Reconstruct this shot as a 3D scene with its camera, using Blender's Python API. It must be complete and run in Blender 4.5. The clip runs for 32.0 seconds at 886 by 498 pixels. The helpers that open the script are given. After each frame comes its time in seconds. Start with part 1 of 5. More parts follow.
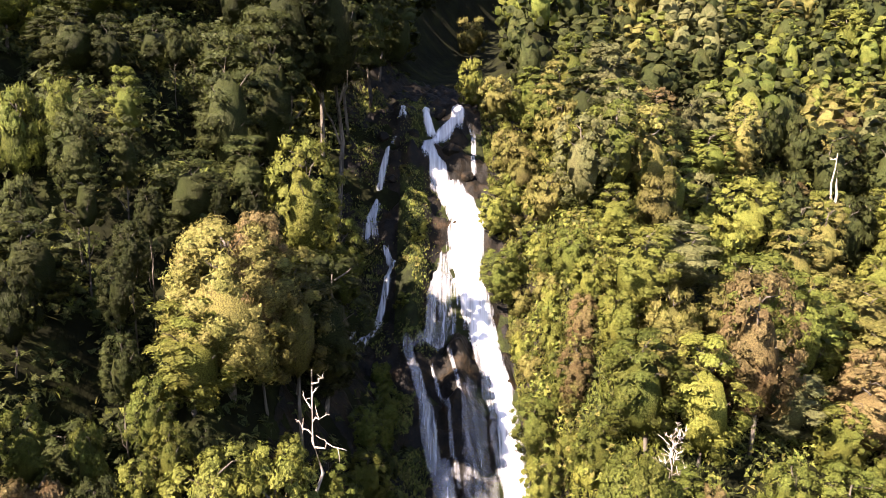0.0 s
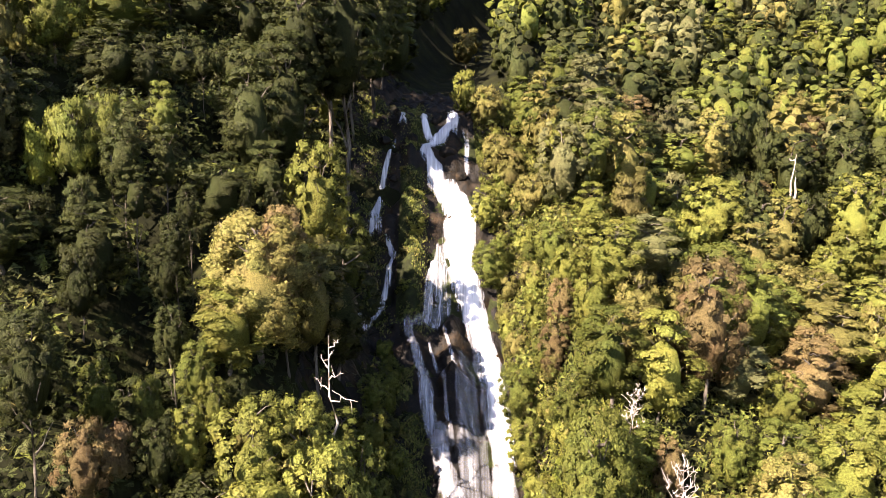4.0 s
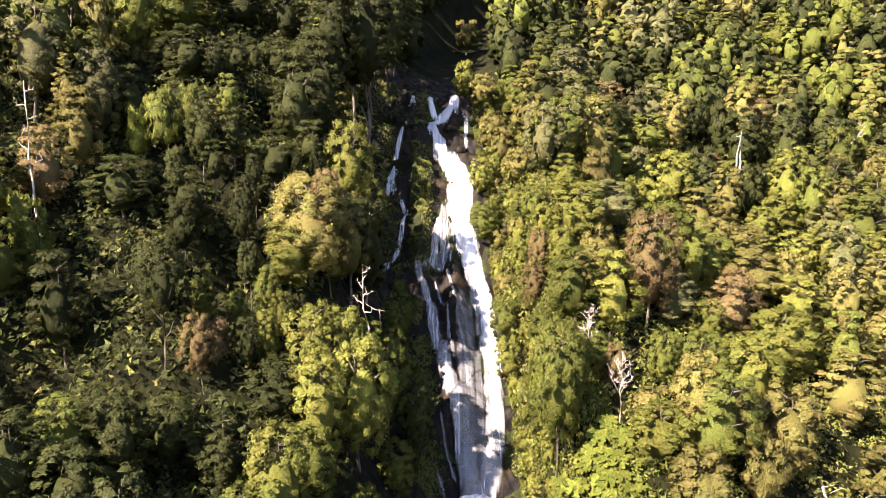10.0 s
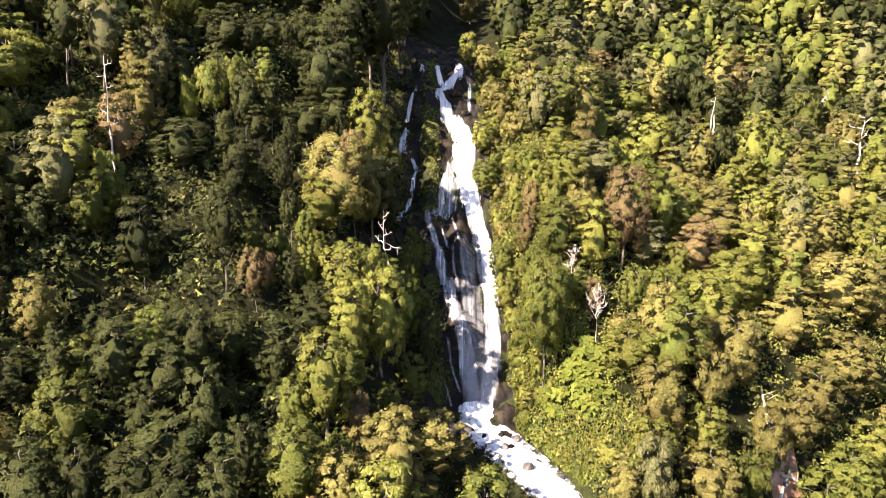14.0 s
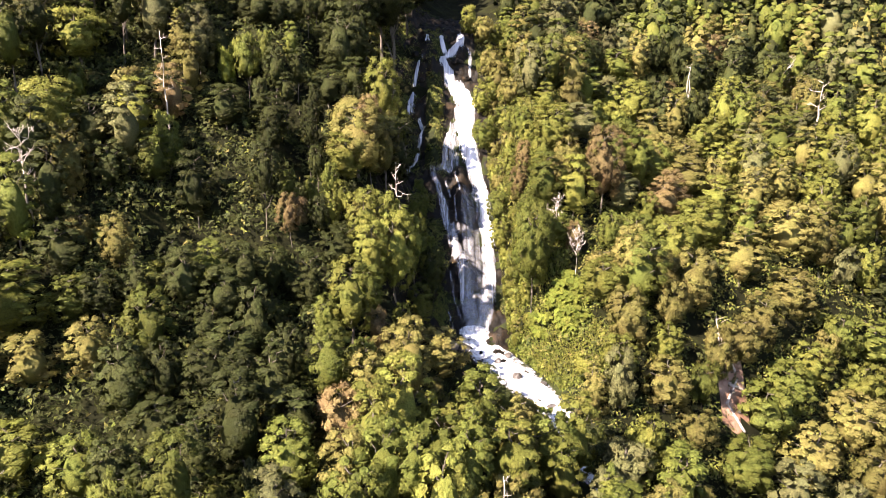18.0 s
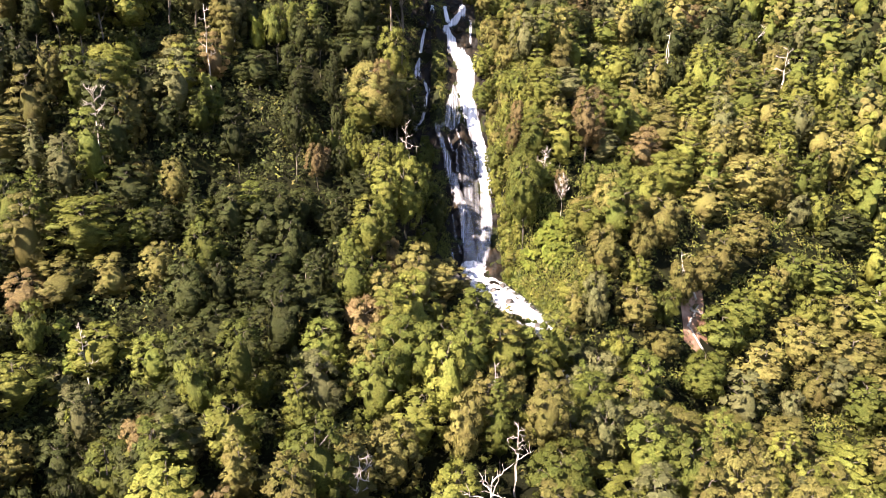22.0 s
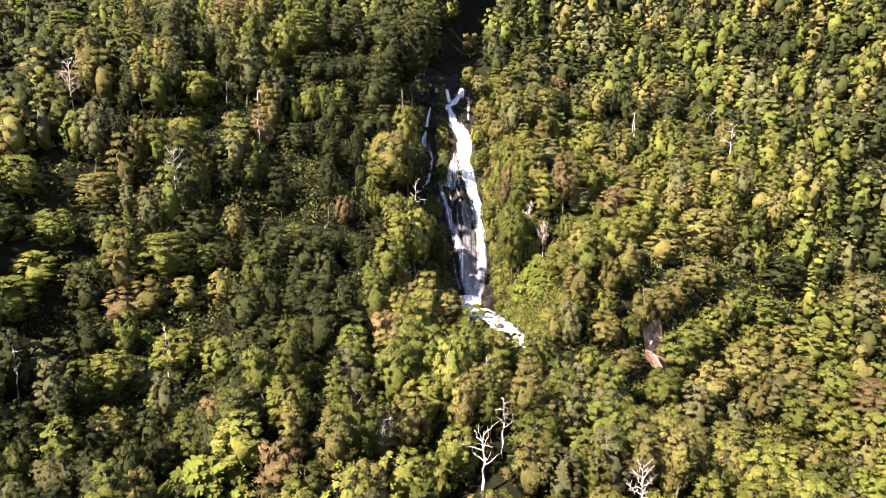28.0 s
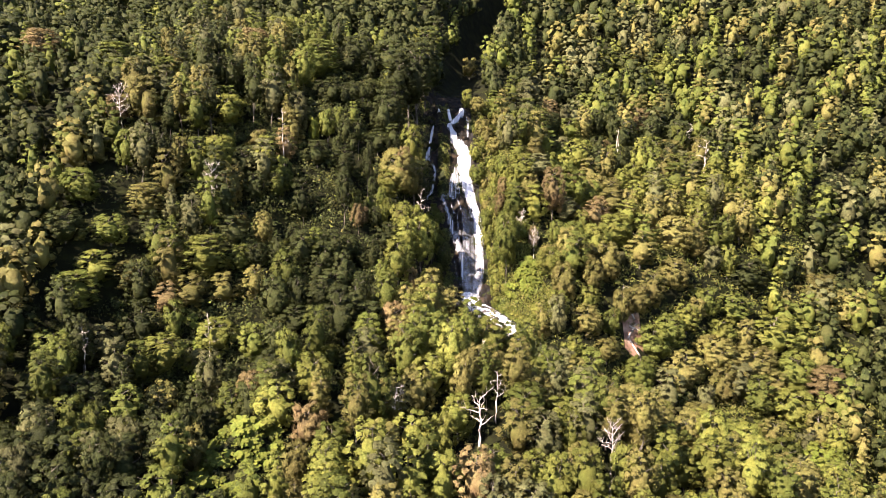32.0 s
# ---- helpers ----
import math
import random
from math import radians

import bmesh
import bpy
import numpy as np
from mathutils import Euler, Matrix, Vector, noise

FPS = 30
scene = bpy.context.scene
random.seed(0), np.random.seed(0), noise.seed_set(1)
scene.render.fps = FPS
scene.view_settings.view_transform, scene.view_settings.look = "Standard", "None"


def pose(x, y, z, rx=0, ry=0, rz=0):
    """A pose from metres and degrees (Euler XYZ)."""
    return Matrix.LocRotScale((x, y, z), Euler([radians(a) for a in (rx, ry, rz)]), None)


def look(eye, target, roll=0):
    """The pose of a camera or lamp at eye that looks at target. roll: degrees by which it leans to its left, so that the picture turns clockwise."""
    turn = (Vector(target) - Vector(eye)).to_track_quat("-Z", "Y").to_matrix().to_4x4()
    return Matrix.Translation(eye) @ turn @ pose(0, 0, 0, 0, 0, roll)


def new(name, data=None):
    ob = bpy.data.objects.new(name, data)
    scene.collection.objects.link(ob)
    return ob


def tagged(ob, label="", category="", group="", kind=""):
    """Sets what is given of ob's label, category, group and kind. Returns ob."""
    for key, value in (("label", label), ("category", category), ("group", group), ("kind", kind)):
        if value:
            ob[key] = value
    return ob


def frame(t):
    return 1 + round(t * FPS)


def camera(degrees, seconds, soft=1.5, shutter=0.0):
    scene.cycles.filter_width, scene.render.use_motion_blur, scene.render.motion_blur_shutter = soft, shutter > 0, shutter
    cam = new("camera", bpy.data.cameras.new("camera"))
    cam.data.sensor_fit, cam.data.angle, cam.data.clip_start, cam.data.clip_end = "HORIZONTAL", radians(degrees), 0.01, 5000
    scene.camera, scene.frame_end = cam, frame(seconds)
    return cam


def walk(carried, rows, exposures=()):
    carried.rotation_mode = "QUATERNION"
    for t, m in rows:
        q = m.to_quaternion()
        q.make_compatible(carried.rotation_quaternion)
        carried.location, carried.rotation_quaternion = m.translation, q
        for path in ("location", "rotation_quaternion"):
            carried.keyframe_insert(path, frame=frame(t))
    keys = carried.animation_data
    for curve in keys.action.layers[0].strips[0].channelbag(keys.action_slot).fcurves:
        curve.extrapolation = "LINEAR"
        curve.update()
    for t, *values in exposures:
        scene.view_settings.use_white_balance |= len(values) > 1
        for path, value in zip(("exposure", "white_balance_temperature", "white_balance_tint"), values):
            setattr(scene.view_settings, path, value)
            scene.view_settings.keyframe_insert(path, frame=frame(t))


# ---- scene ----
cam = camera(64.1, 32.0, soft=0.68)
METRES, EYE, TILT, LEAN, TURN = 120.0, 80.0, -8.0, 0.0, 0.0
ROWS = [
    (0.0, 0.0, 0.0, 0.0, 0.0, 0.0, -0.0),
    (0.5, 0.0002, -0.0084, -0.0021, -0.01, 0.03, 0.02),
    (1.0, 0.0003, -0.017, -0.0037, -0.04, 0.02, 0.03),
    (1.5, 0.0008, -0.026, -0.0052, -0.05, 0.03, 0.06),
    (2.0, 0.0011, -0.0351, -0.0061, -0.09, 0.04, 0.07),
    (2.5, 0.0017, -0.0442, -0.0065, -0.09, 0.07, 0.08),
    (3.0, 0.0021, -0.0534, -0.0069, -0.1, 0.07, 0.1),
    (3.5, 0.0024, -0.0626, -0.0079, -0.09, 0.11, 0.11),
    (5.5, 0.0028, -0.1038, -0.0162, -0.1, 0.21, 0.15),
    (6.0, 0.0028, -0.116, -0.0187, -0.1, 0.24, 0.18),
    (6.5, 0.0028, -0.129, -0.0209, -0.1, 0.25, 0.14),
    (7.0, 0.0027, -0.1426, -0.0227, -0.08, 0.23, 0.13),
    (7.5, 0.0027, -0.1563, -0.0246, -0.04, 0.14, 0.11),
    (8.0, 0.0025, -0.1704, -0.0259, -0.01, -0.21, 0.08),
    (8.5, 0.0023, -0.1845, -0.0275, 0.03, -0.57, 0.08),
    (9.0, 0.0021, -0.199, -0.0287, 0.06, -0.95, 0.06),
    (9.5, 0.0018, -0.2133, -0.0304, 0.08, -1.27, 0.05),
    (10.0, 0.0014, -0.2278, -0.0318, 0.11, -1.62, 0.04),
    (10.5, 0.0009, -0.2424, -0.0331, 0.14, -2.01, 0.0),
    (11.0, 0.0001, -0.2571, -0.0347, 0.16, -2.38, -0.0),
    (11.5, -0.0005, -0.2721, -0.0366, 0.2, -2.76, -0.02),
    (12.0, -0.001, -0.2871, -0.0382, 0.23, -3.15, -0.03),
    (12.5, -0.0013, -0.3022, -0.0397, 0.27, -3.51, -0.03),
    (13.0, -0.0014, -0.3176, -0.0404, 0.31, -3.92, -0.05),
    (13.5, -0.0018, -0.3328, -0.0421, 0.34, -4.24, -0.05),
    (14.0, -0.0024, -0.3483, -0.0429, 0.34, -4.63, -0.05),
    (14.5, -0.0024, -0.3639, -0.0443, 0.36, -4.98, -0.04),
    (16.5, -0.003, -0.4285, -0.0493, 0.45, -6.4, -0.01),
    (17.0, -0.0029, -0.4452, -0.051, 0.48, -6.75, -0.01),
    (17.5, -0.0029, -0.4621, -0.0524, 0.5, -7.11, -0.02),
    (18.0, -0.0026, -0.4794, -0.0544, 0.55, -7.44, -0.01),
    (18.5, -0.0032, -0.4966, -0.0561, 0.54, -7.79, -0.02),
    (19.0, -0.0028, -0.5144, -0.0576, 0.59, -8.14, -0.01),
    (19.5, -0.0028, -0.5322, -0.059, 0.61, -8.49, -0.04),
    (20.0, -0.003, -0.55, -0.0606, 0.64, -8.82, -0.06),
    (20.5, -0.0032, -0.5679, -0.0624, 0.65, -9.13, -0.06),
    (21.0, -0.0033, -0.5858, -0.065, 0.67, -9.41, -0.05),
    (21.5, -0.0033, -0.6037, -0.0676, 0.7, -9.72, -0.05),
    (22.0, -0.0036, -0.6215, -0.07, 0.7, -9.92, -0.06),
    (22.5, -0.0038, -0.6395, -0.0726, 0.71, -9.9, -0.07),
    (23.0, -0.004, -0.6576, -0.0755, 0.72, -9.74, -0.09),
    (23.5, -0.0042, -0.6756, -0.0787, 0.73, -9.57, -0.09),
    (24.0, -0.0045, -0.6937, -0.0817, 0.72, -9.38, -0.09),
    (24.5, -0.0047, -0.7117, -0.0845, 0.72, -8.98, -0.11),
    (25.0, -0.0046, -0.7301, -0.0871, 0.73, -8.29, -0.12),
    (25.5, -0.0049, -0.7481, -0.0903, 0.72, -7.54, -0.14),
    (27.5, -0.0056, -0.8196, -0.1007, 0.69, -4.54, -0.18),
    (28.0, -0.0057, -0.838, -0.1031, 0.69, -3.75, -0.18),
    (28.5, -0.0058, -0.8565, -0.1052, 0.7, -2.96, -0.19),
    (29.0, -0.0058, -0.8752, -0.108, 0.71, -2.49, -0.18),
    (29.5, -0.0059, -0.8941, -0.1103, 0.73, -2.47, -0.19),
    (30.0, -0.006, -0.9133, -0.1125, 0.74, -2.46, -0.17),
    (30.5, -0.0062, -0.9327, -0.1146, 0.74, -2.46, -0.17),
    (31.0, -0.0063, -0.9523, -0.1165, 0.75, -2.45, -0.16),
    (31.5, -0.0062, -0.9719, -0.1183, 0.76, -2.44, -0.16),
    (32.0, -0.0063, -0.9918, -0.12, 0.76, -2.44, -0.15),
]
walk(cam, [(t, pose(0, 0, EYE, TILT, LEAN, TURN) @ pose(METRES * x, METRES * y, METRES * z, 90 + pitch, roll, yaw)) for t, x, y, z, yaw, pitch, roll in ROWS],
     exposures=[(0.0, 2.68, 6950, 28), (12.0, 2.72, 6850, 28), (32.0, 2.50, 6650, 28)])

# ---- daylight: clear sky, sun behind the camera's left shoulder ----
SUN = Vector((-0.57, -0.51, 0.645)).normalized()
world = bpy.data.worlds.new("sky")
scene.world = world
world.use_nodes = True
sky = world.node_tree.nodes.new("ShaderNodeTexSky")
sky.sky_type = "NISHITA"
sky.sun_disc = False
sky.sun_elevation = math.asin(SUN.z)
sky.sun_rotation = math.atan2(SUN.x, SUN.y)
sky.air_density, sky.dust_density = 1.0, 0.6
world.node_tree.nodes["Background"].inputs["Strength"].default_value = 0.058
world.node_tree.links.new(sky.outputs["Color"], world.node_tree.nodes["Background"].inputs["Color"])
sun_data = bpy.data.lights.new("sun", "SUN")
sun_data.energy, sun_data.angle, sun_data.color = 5.0, radians(0.53), (1.0, 0.90, 0.74)
sun = new("sun", sun_data)
sun.matrix_world = look(SUN * 400, (0, 0, 0))


# ---- materials ----
def material(name):
    mat = bpy.data.materials.new(name)
    mat.use_nodes = True
    nodes = mat.node_tree.nodes
    return mat, nodes, mat.node_tree.links, nodes["Principled BSDF"]


def noise_tex(nodes, links, scale, detail=3.0, stretch=(1, 1, 1), coord="Object"):
    tc = nodes.new("ShaderNodeTexCoord")
    mp = nodes.new("ShaderNodeMapping")
    mp.inputs["Scale"].default_value = stretch
    nt = nodes.new("ShaderNodeTexNoise")
    nt.inputs["Scale"].default_value, nt.inputs["Detail"].default_value = scale, detail
    links.new(tc.outputs[coord], mp.inputs["Vector"])
    links.new(mp.outputs["Vector"], nt.inputs["Vector"])
    return nt


def ramp(nodes, links, source, stops):
    r = nodes.new("ShaderNodeValToRGB")
    els = r.color_ramp.elements
    els[0].position, els[0].color = stops[0][0], (*stops[0][1], 1)
    els[1].position, els[1].color = stops[-1][0], (*stops[-1][1], 1)
    for pos, col in stops[1:-1]:
        e = els.new(pos)
        e.color = (*col, 1)
    links.new(source, r.inputs["Fac"])
    return r


def leaf_material(name, dark, mid, light, gloss=0.5, translucent=0.28, cut=0.45):
    """Foliage: each leaf spray its own shade, each plant its own tint, light passing through the blades; sprays are cut into leaflets."""
    mat, nodes, links, bsdf = material(name)
    geo = nodes.new("ShaderNodeNewGeometry")
    info = nodes.new("ShaderNodeObjectInfo")
    col = ramp(nodes, links, geo.outputs["Random Per Island"], [(0.0, tuple(0.60 * a + 0.40 * b for a, b in zip(dark, mid))), (0.55, mid), (1.0, tuple(0.60 * a + 0.40 * b for a, b in zip(light, mid)))])
    hsv = nodes.new("ShaderNodeHueSaturation")
    val = nodes.new("ShaderNodeMapRange")
    val.inputs["To Min"].default_value, val.inputs["To Max"].default_value = 0.66, 1.28
    links.new(info.outputs["Random"], val.inputs["Value"])
    links.new(val.outputs["Result"], hsv.inputs["Value"])
    patch = noise_tex(nodes, links, 0.35, 2.0)
    hue = nodes.new("ShaderNodeMapRange")
    hue.inputs["From Min"].default_value, hue.inputs["From Max"].default_value = 0.3, 0.7
    hue.inputs["To Min"].default_value, hue.inputs["To Max"].default_value = 0.476, 0.513
    hsv.inputs["Saturation"].default_value = 0.94
    links.new(patch.outputs["Fac"], hue.inputs["Value"])
    links.new(hue.outputs["Result"], hsv.inputs["Hue"])
    links.new(col.outputs["Color"], hsv.inputs["Color"])
    # noise that paints shaded gaps between leaflets into the leaf colour
    gap_fleck = noise_tex(nodes, links, 11.0, 2.0)
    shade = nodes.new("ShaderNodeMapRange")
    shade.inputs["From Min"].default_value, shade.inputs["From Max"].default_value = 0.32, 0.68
    # the uncut leaf mass gets darker gaps, being painted only
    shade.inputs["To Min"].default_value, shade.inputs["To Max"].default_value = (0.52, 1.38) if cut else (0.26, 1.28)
    links.new(gap_fleck.outputs["Fac"], shade.inputs["Value"])
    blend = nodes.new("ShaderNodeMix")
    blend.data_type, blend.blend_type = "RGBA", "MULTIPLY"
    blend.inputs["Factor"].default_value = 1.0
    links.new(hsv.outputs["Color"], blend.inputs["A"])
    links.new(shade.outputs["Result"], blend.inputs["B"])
    relief = nodes.new("ShaderNodeBump")
    relief.inputs["Strength"].default_value, relief.inputs["Distance"].default_value = (0.7, 0.10) if cut else (1.0, 0.16)
    links.new(gap_fleck.outputs["Fac"], relief.inputs["Height"])
    links.new(relief.outputs["Normal"], bsdf.inputs["Normal"])
    links.new(blend.outputs["Result"], bsdf.inputs["Base Color"])
    bsdf.inputs["Roughness"].default_value = gloss
    bsdf.inputs["Specular IOR Level"].default_value = 0.1
    tr = nodes.new("ShaderNodeBsdfTranslucent")
    links.new(blend.outputs["Result"], tr.inputs["Color"])
    mix = nodes.new("ShaderNodeMixShader")
    mix.inputs["Fac"].default_value = translucent
    links.new(bsdf.outputs["BSDF"], mix.inputs[1])
    links.new(tr.outputs["BSDF"], mix.inputs[2])
    surface = mix
    if cut:
        gaps = noise_tex(nodes, links, 13.0, 1.0)
        leaflet = nodes.new("ShaderNodeMath")
        leaflet.operation = "GREATER_THAN"
        leaflet.inputs[1].default_value = cut
        links.new(gaps.outputs["Fac"], leaflet.inputs[0])
        clear = nodes.new("ShaderNodeBsdfTransparent")
        surface = nodes.new("ShaderNodeMixShader")
        links.new(leaflet.outputs["Value"], surface.inputs["Fac"])
        links.new(clear.outputs["BSDF"], surface.inputs[1])
        links.new(mix.outputs["Shader"], surface.inputs[2])
    links.new(surface.outputs["Shader"], nodes["Material Output"].inputs["Surface"])
    return mat


def rough_material(name, stops, scale, rough, bump=0.6, bump_scale=None, stretch=(1, 1, 1), fine=True):
    mat, nodes, links, bsdf = material(name)
    a = noise_tex(nodes, links, scale, 6.0, stretch)
    b = noise_tex(nodes, links, scale * 7.0, 4.0, stretch)
    add = nodes.new("ShaderNodeMath")
    add.operation = "MULTIPLY_ADD"
    add.inputs[1].default_value = 0.35
    links.new(b.outputs["Fac"], add.inputs[0])
    links.new(a.outputs["Fac"], add.inputs[2])
    sub = nodes.new("ShaderNodeMath")
    sub.operation = "SUBTRACT"
    sub.inputs[1].default_value = 0.175
    links.new(add.outputs["Value"], sub.inputs[0])
    col = ramp(nodes, links, sub.outputs["Value"], stops)
    links.new(col.outputs["Color"], bsdf.inputs["Base Color"])
    bsdf.inputs["Roughness"].default_value = rough
    bsdf.inputs["Specular IOR Level"].default_value = 0.5 if rough < 0.6 else 0.12
    bp = nodes.new("ShaderNodeBump")
    bp.inputs["Strength"].default_value, bp.inputs["Distance"].default_value = bump, 0.25
    links.new(add.outputs["Value"], bp.inputs["Height"])
    links.new(bp.outputs["Normal"], bsdf.inputs["Normal"])
    return mat


def water_material(name, low, high, tint, stretch):
    """Falling white water: opaque foam threads with clear gaps, drawn out along the flow."""
    mat, nodes, links, bsdf = material(name)
    a = noise_tex(nodes, links, 1.0, 5.0, stretch, "UV")
    b = noise_tex(nodes, links, 3.1, 4.0, stretch, "UV")
    add = nodes.new("ShaderNodeMath")
    add.operation = "MULTIPLY_ADD"
    add.inputs[1].default_value = 0.5
    links.new(b.outputs["Fac"], add.inputs[0])
    links.new(a.outputs["Fac"], add.inputs[2])
    alpha = nodes.new("ShaderNodeMapRange")
    alpha.inputs["From Min"].default_value, alpha.inputs["From Max"].default_value = low, high
    links.new(add.outputs["Value"], alpha.inputs["Value"])
    uv = nodes.new("ShaderNodeTexCoord")
    sep = nodes.new("ShaderNodeSeparateXYZ")
    links.new(uv.outputs["UV"], sep.inputs["Vector"])
    # threads thin out towards both rims of a sheet (x runs from -1 to 1 in a second layer)
    rim_uv = nodes.new("ShaderNodeUVMap")
    rim_uv.uv_map = "rim"
    rim_sep = nodes.new("ShaderNodeSeparateXYZ")
    links.new(rim_uv.outputs["UV"], rim_sep.inputs["Vector"])
    rim = nodes.new("ShaderNodeMapRange")
    rim.inputs["From Min"].default_value, rim.inputs["From Max"].default_value = 0.0, 0.55
    rim.inputs["To Min"].default_value = -0.9
    rim.inputs["To Max"].default_value = 0.0
    links.new(rim_sep.outputs["X"], rim.inputs["Value"])
    fade = nodes.new("ShaderNodeMath")
    fade.operation = "ADD"
    fade.use_clamp = True
    links.new(alpha.outputs["Result"], fade.inputs[0])
    links.new(rim.outputs["Result"], fade.inputs[1])
    alpha.clamp = False
    col = ramp(nodes, links, b.outputs["Fac"], [(0.3, tuple(c * 0.86 for c in tint)), (0.65, tint)])
    links.new(col.outputs["Color"], bsdf.inputs["Base Color"])
    links.new(fade.outputs["Value"], bsdf.inputs["Alpha"])
    bsdf.inputs["Roughness"].default_value = 0.35
    bsdf.inputs["Subsurface Weight"].default_value = 0.0
    bp = nodes.new("ShaderNodeBump")
    bp.inputs["Strength"].default_value, bp.inputs["Distance"].default_value = 0.5, 0.2
    links.new(add.outputs["Value"], bp.inputs["Height"])
    links.new(bp.outputs["Normal"], bsdf.inputs["Normal"])
    return mat


TINTS = {
    # kept extra dark: it also carries the shade of the west slope
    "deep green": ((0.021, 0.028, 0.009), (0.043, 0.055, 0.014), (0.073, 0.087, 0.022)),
    "mid-green": ((0.056, 0.074, 0.013), (0.109, 0.136, 0.021), (0.174, 0.201, 0.035)),
    "yellow-green": ((0.092, 0.106, 0.016), (0.160, 0.181, 0.028), (0.208, 0.228, 0.043)),
    "olive": ((0.088, 0.086, 0.021), (0.167, 0.159, 0.038), (0.226, 0.213, 0.055)),
    "grey-green": ((0.066, 0.071, 0.026), (0.118, 0.126, 0.046), (0.184, 0.190, 0.074)),
    "russet brown": ((0.112, 0.083, 0.032), (0.192, 0.146, 0.054), (0.250, 0.202, 0.080)),
    "lime green": ((0.100, 0.126, 0.014), (0.160, 0.202, 0.024), (0.222, 0.266, 0.042)),
}
LEAF = {tint: leaf_material("foliage_" + tint.replace(" ", "_").replace("-", "_"), *rows, translucent=0.36 if tint == "lime green" else 0.28) for tint, rows in TINTS.items()}
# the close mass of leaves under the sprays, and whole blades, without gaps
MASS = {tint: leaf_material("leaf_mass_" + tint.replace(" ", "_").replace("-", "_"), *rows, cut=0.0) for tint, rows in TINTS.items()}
BARK = rough_material("bark", [(0.3, (0.05, 0.042, 0.034)), (0.55, (0.13, 0.115, 0.095)), (0.8, (0.24, 0.22, 0.19))], 2.0, 0.9, 0.8, stretch=(3, 3, 0.6))
PALE_BARK = rough_material("weathered_wood", [(0.3, (0.22, 0.19, 0.16)), (0.55, (0.45, 0.41, 0.36)), (0.8, (0.62, 0.59, 0.54))], 2.0, 0.85, 0.6, stretch=(3, 3, 0.5))
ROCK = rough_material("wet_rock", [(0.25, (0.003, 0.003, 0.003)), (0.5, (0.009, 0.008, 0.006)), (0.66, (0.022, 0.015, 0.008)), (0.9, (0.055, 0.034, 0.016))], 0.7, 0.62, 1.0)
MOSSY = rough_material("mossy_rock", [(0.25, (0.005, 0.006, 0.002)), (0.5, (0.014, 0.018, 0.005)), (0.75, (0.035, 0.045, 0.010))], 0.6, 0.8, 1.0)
BOULDER = rough_material("river_boulder", [(0.25, (0.015, 0.014, 0.013)), (0.5, (0.05, 0.045, 0.040)), (0.8, (0.13, 0.118, 0.10))], 0.9, 0.5, 0.9)
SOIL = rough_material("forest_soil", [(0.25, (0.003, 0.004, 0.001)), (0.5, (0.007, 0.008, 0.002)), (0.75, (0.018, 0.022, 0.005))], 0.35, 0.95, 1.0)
RED_SOIL = rough_material("bare_red_soil", [(0.25, (0.10, 0.055, 0.035)), (0.5, (0.21, 0.125, 0.085)), (0.8, (0.34, 0.24, 0.18))], 0.5, 0.9, 0.9)
# thinner sheets; their tint is also greyed for shade on the lower falls
VEIL_WATER = water_material("veil_water", 0.48, 1.62, (0.60, 0.63, 0.67), (1.3, 0.06, 1))
WHITE_WATER = water_material("white_water", 0.26, 0.80, (0.72, 0.75, 0.79), (1.7, 0.13, 1))
# greyer copy of the white water, the upper gully's shade in its tint
SHADE_WATER = water_material("shaded_chute_water", 0.30, 0.95, (0.68, 0.71, 0.76), (1.5, 0.10, 1))
THIN_WATER = water_material("thin_water", 0.54, 2.2, (0.58, 0.61, 0.65), (1.6, 0.04, 1))
SIDE_WATER = water_material("side_water", 0.46, 1.08, (0.66, 0.69, 0.73), (2.4, 0.12, 1))
LACE_WATER = water_material("lace_water", 0.58, 1.15, (0.60, 0.63, 0.67), (1.9, 0.16, 1))
FOAM = water_material("foam", 0.40, 0.76, (0.78, 0.80, 0.82), (1.1, 0.8, 1))


# ---- the lie of the land ----
# stream, from the gully above the falls to the valley below: x, y, height of its bed
STREAM = np.array([(26, 210, 134), (18, 170, 112), (9, 140, 99.5), (2.5, 110, 91), (1, 94, 87), (1.1, 85, 84.0), (1.8, 77, 74.6), (2.0, 65.5, 61.4), (3.2, 52, 50.5), (4.0, 38.5, 39.8),
                   (9, 32, 38.2), (14.2, 25.5, 36.0), (16, 19, 32), (24, 11, 25), (38, 3, 18), (62, -9, 11), (112, -32, 4), (230, -80, -3)], float)


def window(v, a, b, s=2.0):
    return 1 / (1 + np.exp(-np.clip((v - a) / s, -40, 40))) / (1 + np.exp(-np.clip((b - v) / s, -40, 40)))


def sig(v):
    return 1 / (1 + np.exp(-np.clip(v, -40, 40)))


def stream_at(x, y):
    """Signed distance from the stream (positive on its true-left bank, to the east) and the bed's height at the nearest point."""
    best = np.full(np.shape(x), 1e9)
    sd, bed = np.zeros(np.shape(x)), np.zeros(np.shape(x))
    for a, b in zip(STREAM[:-1], STREAM[1:]):
        e = b[:2] - a[:2]
        k = np.clip(((x - a[0]) * e[0] + (y - a[1]) * e[1]) / (e @ e), 0, 1)
        dx, dy = x - a[0] - k * e[0], y - a[1] - k * e[1]
        d = np.hypot(dx, dy)
        side = np.where(e[0] * dy - e[1] * dx > 0, 1.0, -1.0)
        near = d < best
        sd, bed = np.where(near, d * side, sd), np.where(near, a[2] + k * (b[2] - a[2]), bed)
        best = np.minimum(best, d)
    return sd, bed


